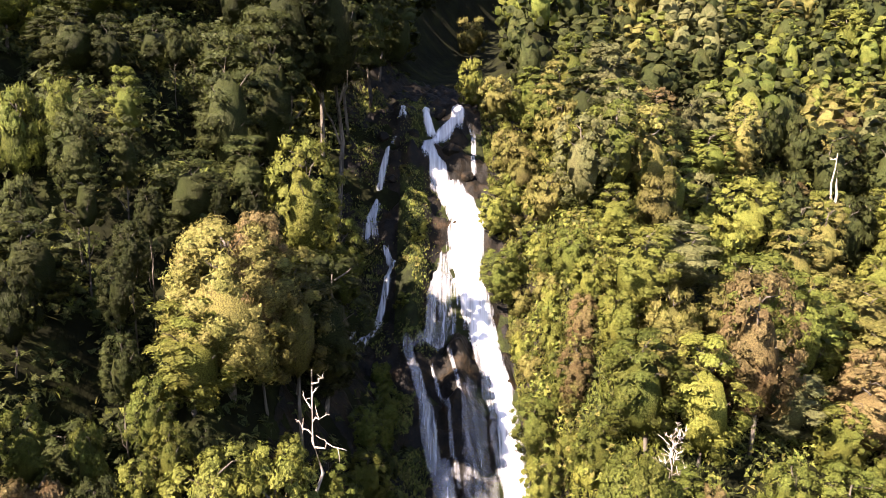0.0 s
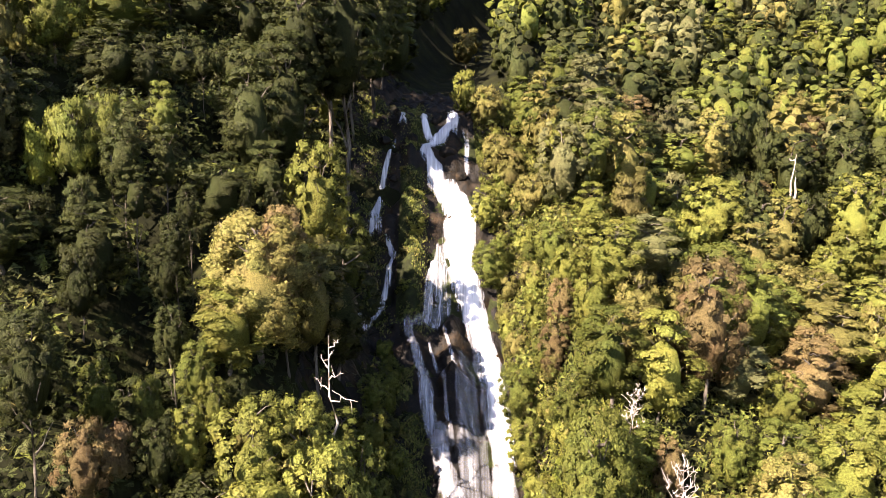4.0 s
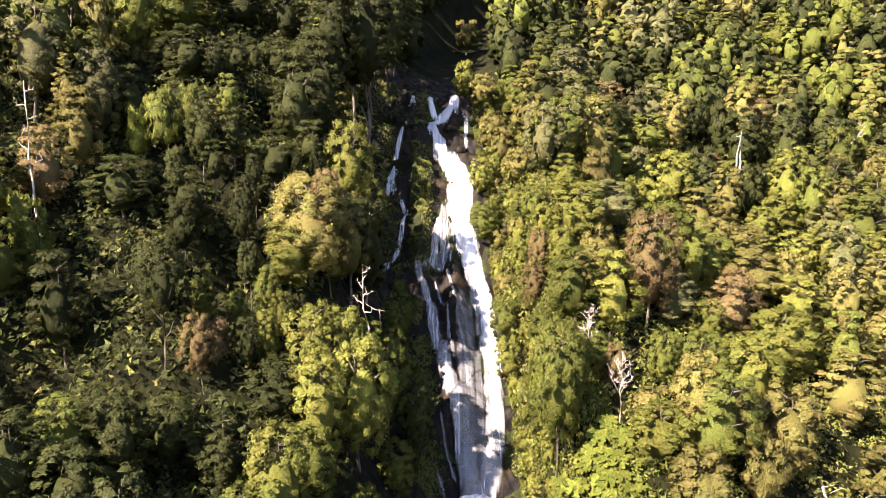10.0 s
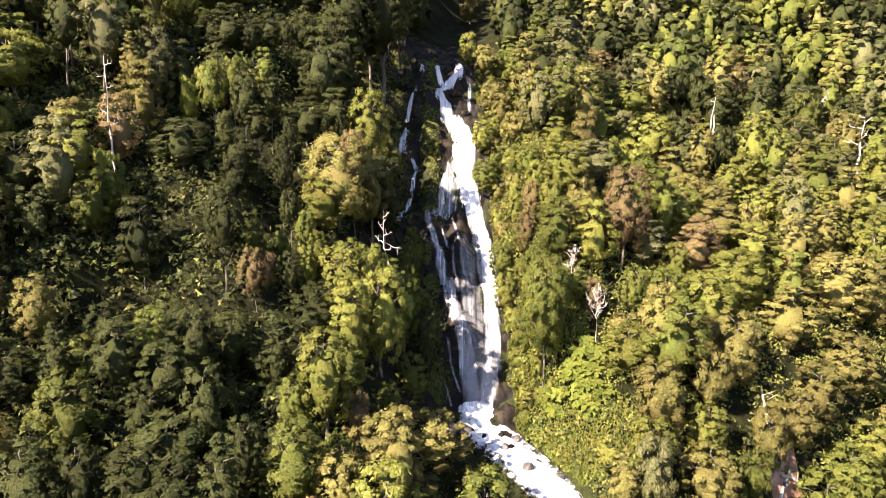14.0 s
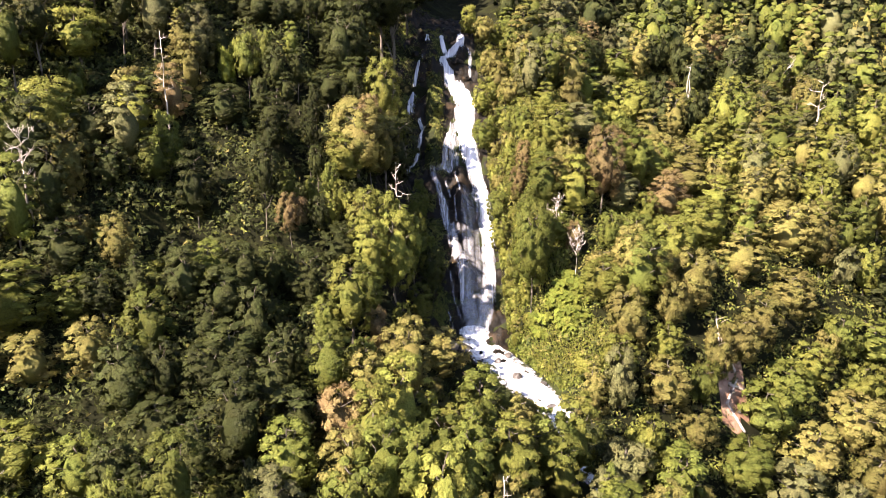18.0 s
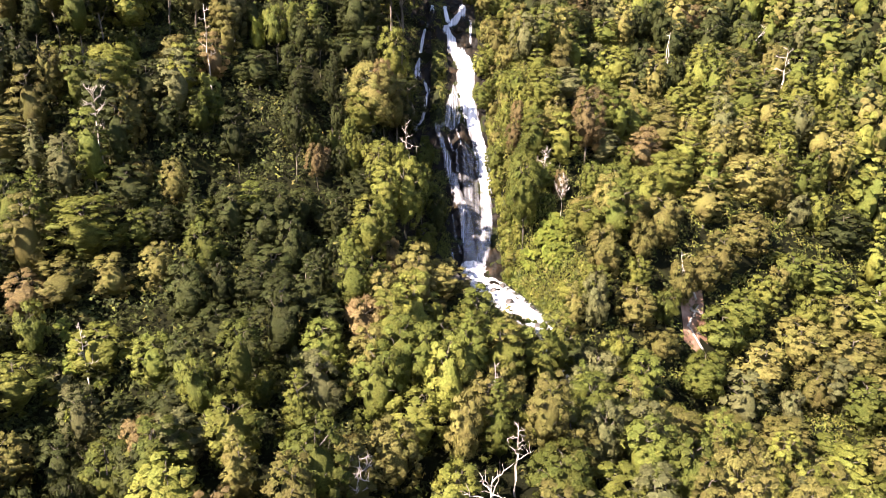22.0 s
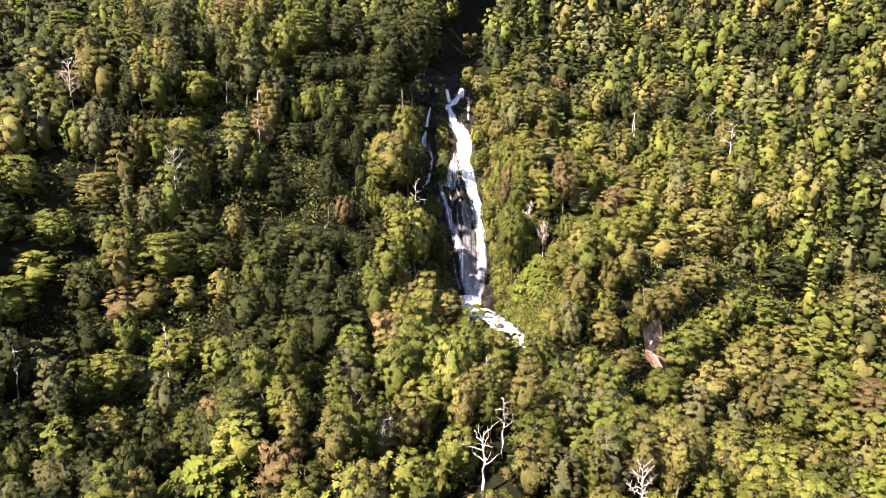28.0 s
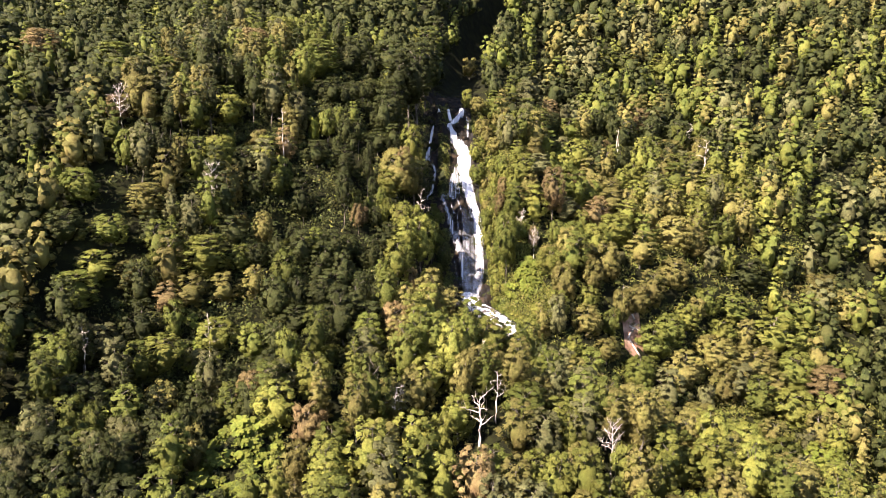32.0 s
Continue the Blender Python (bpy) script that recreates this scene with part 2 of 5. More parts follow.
def wave(x, y, k, seed):
    """Smooth rolling noise of wavelength about k metres."""
    v = 0
    for i in range(5):
        a = seed * 1.7 + i * 2.399
        f = 6.283 / k * (0.7 + 0.17 * i)
        v = v + np.sin(f * (x * math.cos(a) + y * math.sin(a)) + seed * 3.1 + i * 1.9)
    return v / 3.2


def ground(x, y):
    x, y = np.asarray(x, float), np.asarray(y, float)
    up = 0.30 * np.maximum(y - 100, 0)
    yy = np.where(y < -60, -60 + 90 * np.tanh((y + 60) / 90), y)
    xx = 140 * np.tanh(x / 140)
    west = 37.0 - 0.109 * xx + 0.327 * yy + 29.7 * sig((yy - 57.5 - 0.675 * xx) / 14.1) + up
    west = west - 12 * np.exp(-((x + 42) / 9) ** 2 - ((y + 9) / 14) ** 2) - 7 * np.exp(-((x + 60) / 9) ** 2 - ((y + 2) / 22) ** 2)
    west = west - 9.5 * np.exp(-((x - 4) / 11) ** 2 - ((y - 23) / 14) ** 2)
    west = west + 5.5 * np.exp(-((x + 32.5) / 4.5) ** 2 - ((y + 22) / 5) ** 2)
    west = west - 6.5 * sig((wave(x, y, 15, 12) - 0.1) / 0.25) * window(x, -44, -13, 3) * window(y, 12, 78, 4)
    east = 5.0 - 0.018 * xx + 0.475 * yy + 24.0 * sig((yy + 1.7 - 0.846 * xx) / 5.3) + up
    east = east + 12 * np.exp(-((x - 14) / 13) ** 2) * sig((y - 50) / 6)
    east = east + 0.10 * np.maximum(xx - 70, 0) * sig((y - 80) / 20)
    sd, bed = stream_at(x, y)
    slope = west + (east - west) * sig(sd / 2.5)
    left_w = 4.0 + 6.0 * window(y, 60, 90, 2) - 2.0 * window(y, 15, 34, 3) - 1.5 * window(y, 92, 400, 3)
    right_w = 4.6 - 2.2 * window(y, 15, 34, 3) - 1.5 * window(y, 92, 400, 3)
    d = np.where(sd < 0, (-sd - left_w) / 15.0, (sd - right_w) / 7.0)
    w = np.clip(d, 0, 1)
    w = w * w * (3 - 2 * w) * 0.55 + w * 0.45
    z = bed * (1 - w * 1.0) + np.maximum(slope, bed - 0.28 * np.abs(sd)) * w
    return z + (0.7 * wave(x, y, 17, 1) + 0.35 * wave(x, y, 7, 2)) * np.clip(d, 0, 1)


def rock(x, y):
    """The stepped bed of the falls."""
    x, y = np.asarray(x, float), np.asarray(y, float)
    fall = window(y, 44, 88, 2)
    ly = y + fall * (0.62 * np.sin(y * 1.21 + 0.5 * wave(x, y, 6, 3)) + 0.35 * np.sin(y * 2.9 + x * 0.6))
    z = ground(x, ly)
    xs = np.interp(y, STREAM[::-1, 1], STREAM[::-1, 0])
    z = z + 2.6 * np.exp(-((x - xs + 5.0) / 1.7) ** 2) * window(y, 63, 80, 2)
    z = z + 1.9 * np.exp(-((x - 1.5) / (0.9 + 0.10 * np.maximum(65 - y, 0))) ** 2) * window(y, 47, 65.2, 0.8)
    z = z + 0.9 * np.exp(-((x - 1.6) / 1.1) ** 2) * window(y, 79, 82.5, 0.5)
    crag = np.abs(wave(x, y, 4.1, 5)) + 0.5 * np.abs(wave(x, y * 1.2, 1.7, 6)) + 0.25 * np.abs(wave(x * 1.2, y, 0.8, 7))
    return z + 0.62 * (crag - 0.7) + 0.25


def bed_smooth(x, y):
    """The bed without its crags, for the water to run over."""
    return (rock(x, y) + rock(x, y + 0.7) + rock(x, y - 0.7) + rock(x + 0.6, y) + rock(x - 0.6, y)) / 5


def grid_mesh(name, xs, ys, height, mats, pick=None):
    X, Y = np.meshgrid(xs, ys)
    Z = height(X, Y)
    n, m = len(xs), len(ys)
    co = np.stack([X, Y, Z], -1).reshape(-1, 3)
    i = (np.arange(m - 1)[:, None] * n + np.arange(n - 1)[None, :]).ravel()
    quads = np.stack([i, i + 1, i + 1 + n, i + n], 1)
    me = bpy.data.meshes.new(name)
    me.vertices.add(len(co))
    me.vertices.foreach_set("co", co.ravel())
    me.loops.add(quads.size)
    me.loops.foreach_set("vertex_index", quads.ravel())
    me.polygons.add(len(quads))
    me.polygons.foreach_set("loop_start", np.arange(len(quads)) * 4)
    for mt in mats:
        me.materials.append(mt)
    me.update(calc_edges=True)
    if pick is not None:
        c = co[quads].mean(1)
        me.polygons.foreach_set("material_index", pick(c[:, 0], c[:, 1]).astype(np.int32))
    me.polygons.foreach_set("use_smooth", np.ones(len(quads), bool))
    return me


def stretched(a, b, step, far_a, far_b):
    mid = np.arange(a, b + step / 2, step)
    g = np.geomspace(step * 1.4, 1, 2)[0]
    lo, hi, w = [], [], g
    while (lo[-1] if lo else a) > far_a:
        lo.append((lo[-1] if lo else a) - w)
        w *= 1.35
    w = g
    while (hi[-1] if hi else b) < far_b:
        hi.append((hi[-1] if hi else b) + w)
        w *= 1.35
    return np.concatenate([lo[::-1], mid, hi])


def ground_kind(x, y):
    sd, _ = stream_at(x, y)
    bare = (np.abs(sd) < 6) & (y > 15) & (y < 100)
    scar = (np.hypot((x - 39.8) / 2.0 - (y - 34) * 0.12, (y - 34) / 4.2) < 1)
    return np.where(scar, 2, np.where(bare, 1, 0))


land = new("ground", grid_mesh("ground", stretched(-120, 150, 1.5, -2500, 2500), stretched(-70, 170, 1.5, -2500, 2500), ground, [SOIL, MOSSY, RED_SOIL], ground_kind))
tagged(land, "steep forest floor of dark soil and moss in a mountain gorge", "ground", kind="structure")

ys_fall = np.arange(33, 99, 0.22)
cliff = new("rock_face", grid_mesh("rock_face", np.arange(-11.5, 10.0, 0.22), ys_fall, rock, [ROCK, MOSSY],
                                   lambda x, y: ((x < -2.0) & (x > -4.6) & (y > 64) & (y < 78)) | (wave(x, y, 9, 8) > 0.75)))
tagged(cliff, "dark wet stepped rock face behind the waterfall", "rock face", kind="structure")


# ---- helpers for things ----
def part(name, me, mat, parent, label=""):
    ob = new(name, me)
    if mat is not None and not me.materials:
        me.materials.append(mat)
    ob.parent = parent
    return tagged(ob, label)


def soup(name, tris, mat_index=None, mats=()):
    """A mesh of loose triangles (n, 3, 3)."""
    me = bpy.data.meshes.new(name)
    n = len(tris)
    me.vertices.add(n * 3)
    me.vertices.foreach_set("co", np.ascontiguousarray(tris, dtype=np.float32).ravel())
    me.loops.add(n * 3)
    me.loops.foreach_set("vertex_index", np.arange(n * 3, dtype=np.int32))
    me.polygons.add(n)
    me.polygons.foreach_set("loop_start", np.arange(n, dtype=np.int32) * 3)
    for mt in mats:
        me.materials.append(mt)
    me.update(calc_edges=True)
    if mat_index is not None:
        me.polygons.foreach_set("material_index", np.asarray(mat_index, np.int32))
    return me


def unit(v):
    return v / np.maximum(np.linalg.norm(v, axis=-1, keepdims=True), 1e-6)


def sprays(rng, c, nrm, size, width=0.8, along=None):
    """One pointed leaf spray at each centre c, facing nrm."""
    n = len(c)
    u = rng.standard_normal((n, 3)) if along is None else along + 0.35 * rng.standard_normal((n, 3))
    u = unit(u - (u * nrm).sum(1, keepdims=True) * nrm)
    v = np.cross(nrm, u)
    s = (size * rng.uniform(0.65, 1.35, n))[:, None]
    w = s * width * 0.5
    return np.stack([c + u * s * 0.62, c - u * s * 0.38 + v * w, c - u * s * 0.38 - v * w], 1)


def clumps(rng, centre, radius, flat, n):
    """Points on domed leaf clumps: centre (k, 3), radius (k,); returns points and facing."""
    k = rng.choice(len(centre), n, p=radius ** 2 / (radius ** 2).sum())
    d = unit(rng.standard_normal((n, 3)))
    d[:, 2] = np.where(rng.random(n) < 0.8, np.abs(d[:, 2]), d[:, 2])
    r = radius[k][:, None] * rng.uniform(0.72, 1.05, (n, 1))
    p = centre[k] + d * r * np.array([1, 1, flat])
    return p, d


def crown_clumps(rng, kind, h, r, share=1.0):
    """Where the leaf masses of a crown sit: layered shelves, a rounded head, a spire, upright brushes or a low mound."""
    big = 1.7 if h * r > 55 else 1.0
    small = 0.80 if h * r > 55 else 1.0
    if kind == "layered":
        k = int(66 * big * share)
        tiers = 7 if big == 1 else 10
        f = 0.20 + 0.76 * ((np.arange(k) % tiers) + rng.uniform(-0.22, 0.22, k)) / (tiers - 1)
        f = np.clip(f, 0.14, 0.97)
        prof = np.sin(np.clip((f - 0.04) / 1.04, 0, 1) * math.pi) ** 0.7
        rad, flat, reach = rng.uniform(0.15, 0.33, k) * r * small, 0.62, (0.52, 0.90)
    elif kind == "rounded":
        k = int(64 * big * share)
        f = np.linspace(0.14, 0.96, k)
        prof = np.sqrt(np.clip(1 - ((f - 0.52) / 0.50) ** 2, 0, 1))
        rad, flat, reach = rng.uniform(0.16, 0.31, k) * r * small, 0.85, (0.66, 0.86)
    elif kind == "spire":
        k = int(56 * share)
        f = np.linspace(0.16, 0.98, k)
        prof = np.clip(1.02 - f, 0, 1) ** 0.75 * 1.1
        rad, flat, reach = (0.10 + 0.20 * prof) * r * rng.uniform(0.8, 1.2, k), 0.60, (0.5, 0.95)
    elif kind == "brush":
        k = int(54 * share)
        f = rng.uniform(0.22, 0.93, k)
        prof = np.sqrt(np.clip(1 - ((f - 0.5) / 0.52) ** 2, 0, 1))
        rad, flat, reach = rng.uniform(0.16, 0.28, k) * r, 1.15, (0.40, 0.88)
    else:
        k = int(26 * share)
        f = rng.uniform(0.08, 0.82, k)
        prof = np.sqrt(np.clip(1 - (f / 0.98) ** 2, 0, 1))
        rad, flat, reach = rng.uniform(0.24, 0.42, k) * r, 0.75, (0.4, 0.85)
    if share < 1:
        rad = rad / share ** 0.45
    a = np.arange(k) * 2.399 + rng.uniform(-0.5, 0.5, k)
    lump = 1 + 0.13 * np.sin(a * 2 + rng.uniform(0, 6)) + 0.12 * np.sin(a * 3 + f * 7)
    q = prof * r * lump * rng.uniform(reach[0], reach[1], k)
    return np.stack([np.cos(a) * q, np.sin(a) * q, f * h], 1), rad, flat


def crown_parts(rng, kind, h, r, n, size, share=1.0):
    """A crown: an uneven dome under each leaf mass, n leaf sprays standing out of the domes. Returns vertices, facings and triangles."""
    c, rad, flat = crown_clumps(rng, kind, h, r, share)
    k, squash = len(c), np.array([1, 1, flat])
    out = unit((c - [0, 0, 0.46 * h]) / [r, r, 0.45 * h])
    axis = unit(out + [0, 0, 0.35 if kind == "layered" else 0.15])
    u = unit(np.cross(axis, rng.standard_normal((k, 3))))
    v = np.cross(axis, u)
    seg = 4
    ang = np.arange(seg) * 6.283 / seg
    dirs = [axis[:, None, :]]
    for polar, twist in ((0.75, 0.0), (1.65, 0.6)):
        w = np.cos(ang + twist)[None, :, None] * u[:, None, :] + np.sin(ang + twist)[None, :, None] * v[:, None, :]
        dirs.append(math.cos(polar) * axis[:, None, :] + math.sin(polar) * w)
    dirs = np.concatenate(dirs, 1)
    dome = c[:, None, :] + dirs * squash * (rad[:, None] * rng.uniform(0.54, 0.86, (k, 9)))[..., None]
    facing = unit(0.45 * dirs + 0.7 * out[:, None, :])
    tri = [(0, 1 + i, 1 + (i + 1) % seg) for i in range(seg)]
    for i in range(seg):
        j = (i + 1) % seg
        tri += [(1 + i, 5 + i, 1 + j), (1 + j, 5 + i, 5 + j)]
    faces = (np.arange(k)[:, None, None] * 9 + np.array(tri)[None]).reshape(-1, 3)
    # the shaded heart of the crown
    low, high, girth = {"low": (0.0, 0.60, 0.55), "spire": (0.10, 0.78, 0.45)}.get(kind, (0.14, 0.76, 0.52))
    lat, lon = np.meshgrid(np.linspace(-1.45, 1.45, 6), np.arange(9) * 0.698, indexing="ij")
    heart = unit(np.stack([np.cos(lat) * np.cos(lon), np.cos(lat) * np.sin(lon), np.sin(lat)], -1).reshape(-1, 3))
    taper = (1.25 - 0.75 * (heart[:, 2:] + 1) / 2) if kind == "spire" else 1.0
    core = heart * [girth * r, girth * r, (high - low) / 2 * h] * np.concatenate([taper * np.ones((54, 2)), np.ones((54, 1))], 1) * rng.uniform(0.86, 1.06, (54, 1)) + [0, 0, (low + high) / 2 * h]
    i, j = np.meshgrid(np.arange(5), np.arange(9), indexing="ij")
    a, b, e, g = i * 9 + j, i * 9 + (j + 1) % 9, (i + 1) * 9 + (j + 1) % 9, (i + 1) * 9 + j
    faces = np.concatenate([faces, 9 * k + np.stack([a, b, e], -1).reshape(-1, 3), 9 * k + np.stack([a, e, g], -1).reshape(-1, 3)])
    solid = len(faces)
    pick = rng.choice(k, n, p=rad ** 2 / (rad ** 2).sum())
    d = unit(0.55 * axis[pick] + unit(rng.standard_normal((n, 3))))
    p = c[pick] + d * squash * (rad[pick] * rng.uniform(0.66, 1.14, n))[:, None]
    shade = unit(0.48 * d + 0.68 * out[pick] + 0.24 * rng.standard_normal((n, 3)))
    jit = rng.standard_normal((n, 3))
    if kind == "layered":
        t = sprays(rng, p, unit(d * [0.7, 0.7, 0.8] + [0, 0, 0.35] + 0.34 * jit), size, 0.62, along=unit(p * [1, 1, 0] + 1e-3) + [0, 0, -0.25])
    elif kind == "brush":
        t = sprays(rng, p, unit(d * [1, 1, 0.3] + 0.38 * jit), size * 1.35, 0.36, along=np.array([0, 0, 1.0]) + d * 0.5)
    elif kind == "spire":
        t = sprays(rng, p, unit(d * [0.8, 0.8, 0.4] + [0, 0, 0.5] + 0.36 * jit), size, 0.5, along=unit(p * [1, 1, 0] + 1e-3) + [0, 0, -0.4])
    else:
        t = sprays(rng, p, unit(d + 0.42 * jit), size, 0.70)
    verts = np.concatenate([dome.reshape(-1, 3), core, t.reshape(-1, 3)])
    norms = np.concatenate([facing.reshape(-1, 3), heart, np.repeat(shade, 3, 0)])
    faces = np.concatenate([faces, 9 * k + 54 + np.arange(3 * n).reshape(-1, 3)])
    return verts, norms, faces, np.arange(len(faces)) >= solid


def leafy(name, verts, norms, faces, mat_index=None, mats=()):
    """A mesh of triangles with soft facings, as a mass of small leaves has."""
    me = bpy.data.meshes.new(name)
    me.vertices.add(len(verts))
    me.vertices.foreach_set("co", np.ascontiguousarray(verts, dtype=np.float32).ravel())
    me.loops.add(faces.size)
    me.loops.foreach_set("vertex_index", faces.astype(np.int32).ravel())
    me.polygons.add(len(faces))
    me.polygons.foreach_set("loop_start", np.arange(len(faces), dtype=np.int32) * 3)
    for mt in mats:
        me.materials.append(mt)
    me.update(calc_edges=True)
    me.polygons.foreach_set("use_smooth", np.ones(len(faces), bool))
    if mat_index is not None:
        me.polygons.foreach_set("material_index", np.asarray(mat_index, np.int32))
    me.normals_split_custom_set_from_vertices(norms.astype(np.float32))
    return me


def tube(bm, pts, radii, sides=6):
    rings = []
    for i, p in enumerate(pts):
        p = Vector(p)
        d = (Vector(pts[min(i + 1, len(pts) - 1)]) - Vector(pts[max(i - 1, 0)])).normalized()
        q = d.to_track_quat("Z", "X")
        rings.append([bm.verts.new(p + q @ Vector((math.cos(6.2832 * k / sides) * radii[i], math.sin(6.2832 * k / sides) * radii[i], 0))) for k in range(sides)])
    for a, b in zip(rings, rings[1:]):
        for k in range(sides):
            bm.faces.new((a[k], a[(k + 1) % sides], b[(k + 1) % sides], b[k])).smooth = True
    bm.faces.new(rings[-1])
    bm.faces.new(rings[0][::-1])


def bend(rng, start, end, n, wobble):
    s, e = np.array(start, float), np.array(end, float)
    return [tuple(s + (e - s) * k / (n - 1) + (rng.standard_normal(3) * wobble if 0 < k < n - 1 else 0)) for k in range(n)]


def wood_mesh(name, rng, h, r, limbs, thick):
    bm = bmesh.new()
    top = bend(rng, (0, 0, -2.0), (rng.uniform(-.4, .4), rng.uniform(-.4, .4), h * 0.88), 6, h * 0.018)
    tube(bm, top, [thick * (1 - 0.16 * i) for i in range(6)], 6)
    for i in range(limbs):
        f = 0.30 + 0.55 * i / max(limbs - 1, 1)
        a = i * 2.4 + rng.uniform(-.4, .4)
        q = r * rng.uniform(0.5, 0.8) * math.sin(min(1, (f - 0.1) / 0.9) * math.pi) ** 0.6
        base = (top[2][0] * f, top[2][1] * f, h * f)
        tube(bm, bend(rng, base, (math.cos(a) * q, math.sin(a) * q, h * min(f + 0.16, 0.93)), 4, 0.15), [thick * 0.38, thick * 0.28, thick * 0.18, thick * 0.06], 4)
    me = bpy.data.meshes.new(name)
    bm.to_mesh(me)
    bm.free()
    me.materials.append(BARK)
    return me


# ---- tree kinds: crown form, height, radius, (sprays, spray size) close to the falls and further off, limbs, trunk radius ----
KINDS = {
    "beech_tree": ("layered", 11.0, 3.3, (3400, 0.25), (1100, 0.34), 6, 0.24),
    "broadleaf_tree": ("rounded", 10.0, 3.1, (3600, 0.23), (1150, 0.31), 6, 0.22),
    "laurel_tree": ("rounded", 12.0, 2.9, (3600, 0.23), (1150, 0.31), 7, 0.24),
    "conifer": ("spire", 11.0, 2.5, (3000, 0.24), (1300, 0.33), 5, 0.20),
    "cypress_tree": ("brush", 9.0, 2.7, (3400, 0.25), (1200, 0.33), 5, 0.18),
    "shrub": ("low", 4.2, 2.5, (1800, 0.23), (850, 0.30), 4, 0.10),
    "tall_beech_tree": ("layered", 16.0, 4.8, (10500, 0.25), (4200, 0.34), 9, 0.38),
    "spreading_tree": ("rounded", 13.0, 4.8, (10500, 0.23), (4200, 0.32), 9, 0.34),
}
WORDS = {
    "beech_tree": "southern beech with layered leaf shelves on the steep slope",
    "broadleaf_tree": "round-headed evergreen tree among the gorge forest",
    "laurel_tree": "tall oval-crowned laurel-like evergreen on the gorge slope",
    "conifer": "narrow pointed conifer standing above its neighbours",
    "cypress_tree": "feathery upright cypress-like tree on the slope",
    "shrub": "dense low shrub on the steep bank",
    "spreading_tree": "large spreading evergreen with a lumpy domed crown",
    "tall_beech_tree": "tall old beech with broad tiered crown above the gorge",
}
MODELS = {}
for kn, (form, kh, kr, near_by, far_off, limbs, thick) in KINDS.items():
    for grade, (sprays_n, spray_size) in (("near", near_by), ("mid", (int(0.4 * near_by[0] + 0.6 * far_off[0]), 0.4 * near_by[1] + 0.6 * far_off[1] - 0.02)), ("far", far_off)):
        MODELS[kn, grade] = []
        for variant in range(2 if kn in ("tall_beech_tree", "spreading_tree") else 4):
            rng = np.random.default_rng(100 + variant * 7 + sum(map(ord, kn)))
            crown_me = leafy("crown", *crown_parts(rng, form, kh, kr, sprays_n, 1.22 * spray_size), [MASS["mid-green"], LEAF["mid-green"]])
            MODELS[kn, grade].append((crown_me, wood_mesh("trunk", rng, kh, kr, limbs, thick)))

COUNT = {}


def plant(kind, x, y, height, width, tint, turn=0.0, sink=0.3, top=None, lean=(0, 0)):
    """One tree or shrub of that height and crown radius, rooted at x, y."""
    z = float(ground(x, y)) - sink
    if top is not None:
        height = top - z
    _, kh, kr = KINDS[kind][:3]
    i = COUNT[kind] = COUNT.get(kind, 0) + 1
    grade = MODELS[kind, "near" if abs(x) < 40 and 24 < y < 70 else "mid" if abs(x) < 46 and -16 < y <= 24 else "far"]
    crown_me, wood_me = grade[i % len(grade)]
    root = new(kind)
    root.empty_display_size = 0.5
    root.matrix_basis = Matrix.Translation((x, y, z)) @ Euler((lean[0], lean[1], turn)).to_matrix().to_4x4() @ Matrix.Diagonal((width / kr, width / kr, height / kh, 1))
    part("trunk", wood_me, None, root)
    crown = part("crown", crown_me, None, root)
    share = min(1.0, 3.9 * width / height)
    crown.matrix_basis = Matrix.Translation((0, 0, kh * (1 - share))) @ Matrix.Diagonal((1, 1, share, 1))
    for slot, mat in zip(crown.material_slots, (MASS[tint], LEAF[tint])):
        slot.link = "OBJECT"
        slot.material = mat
    tagged(root, tint + " " + WORDS[kind], "shrub" if kind == "shrub" else "tree", "forest " + kind.replace("_", " ") + "s")
    return root


# ---- landmark trees: kind, x, y, height of the top, crown radius, tint ----
TAKEN = []


def stand(rows):
    for kind, x, y, top, width, tint in rows:
        if kind == "beech_tree" and x > 20 and int(x * 7 + y * 3) % 5 < 3:
            kind = ("laurel_tree", "broadleaf_tree", "broadleaf_tree")[int(x * 7 + y * 3) % 3]
        if width > 3.9 and kind in ("beech_tree", "broadleaf_tree"):
            kind = "tall_beech_tree" if kind == "beech_tree" else "spreading_tree"
        # shade of the west slope put into the crowns by swapping to darker greens
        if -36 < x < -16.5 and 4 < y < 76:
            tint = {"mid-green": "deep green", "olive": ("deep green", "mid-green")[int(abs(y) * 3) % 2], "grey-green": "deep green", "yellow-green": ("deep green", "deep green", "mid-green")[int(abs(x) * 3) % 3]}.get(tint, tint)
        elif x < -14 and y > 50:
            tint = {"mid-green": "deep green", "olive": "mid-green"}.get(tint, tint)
        height = max(top - float(ground(x, y)) + 0.3, 1.8 * width)
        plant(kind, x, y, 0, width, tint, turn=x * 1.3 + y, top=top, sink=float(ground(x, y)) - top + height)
        TAKEN.append((x, y, width * 1.45))


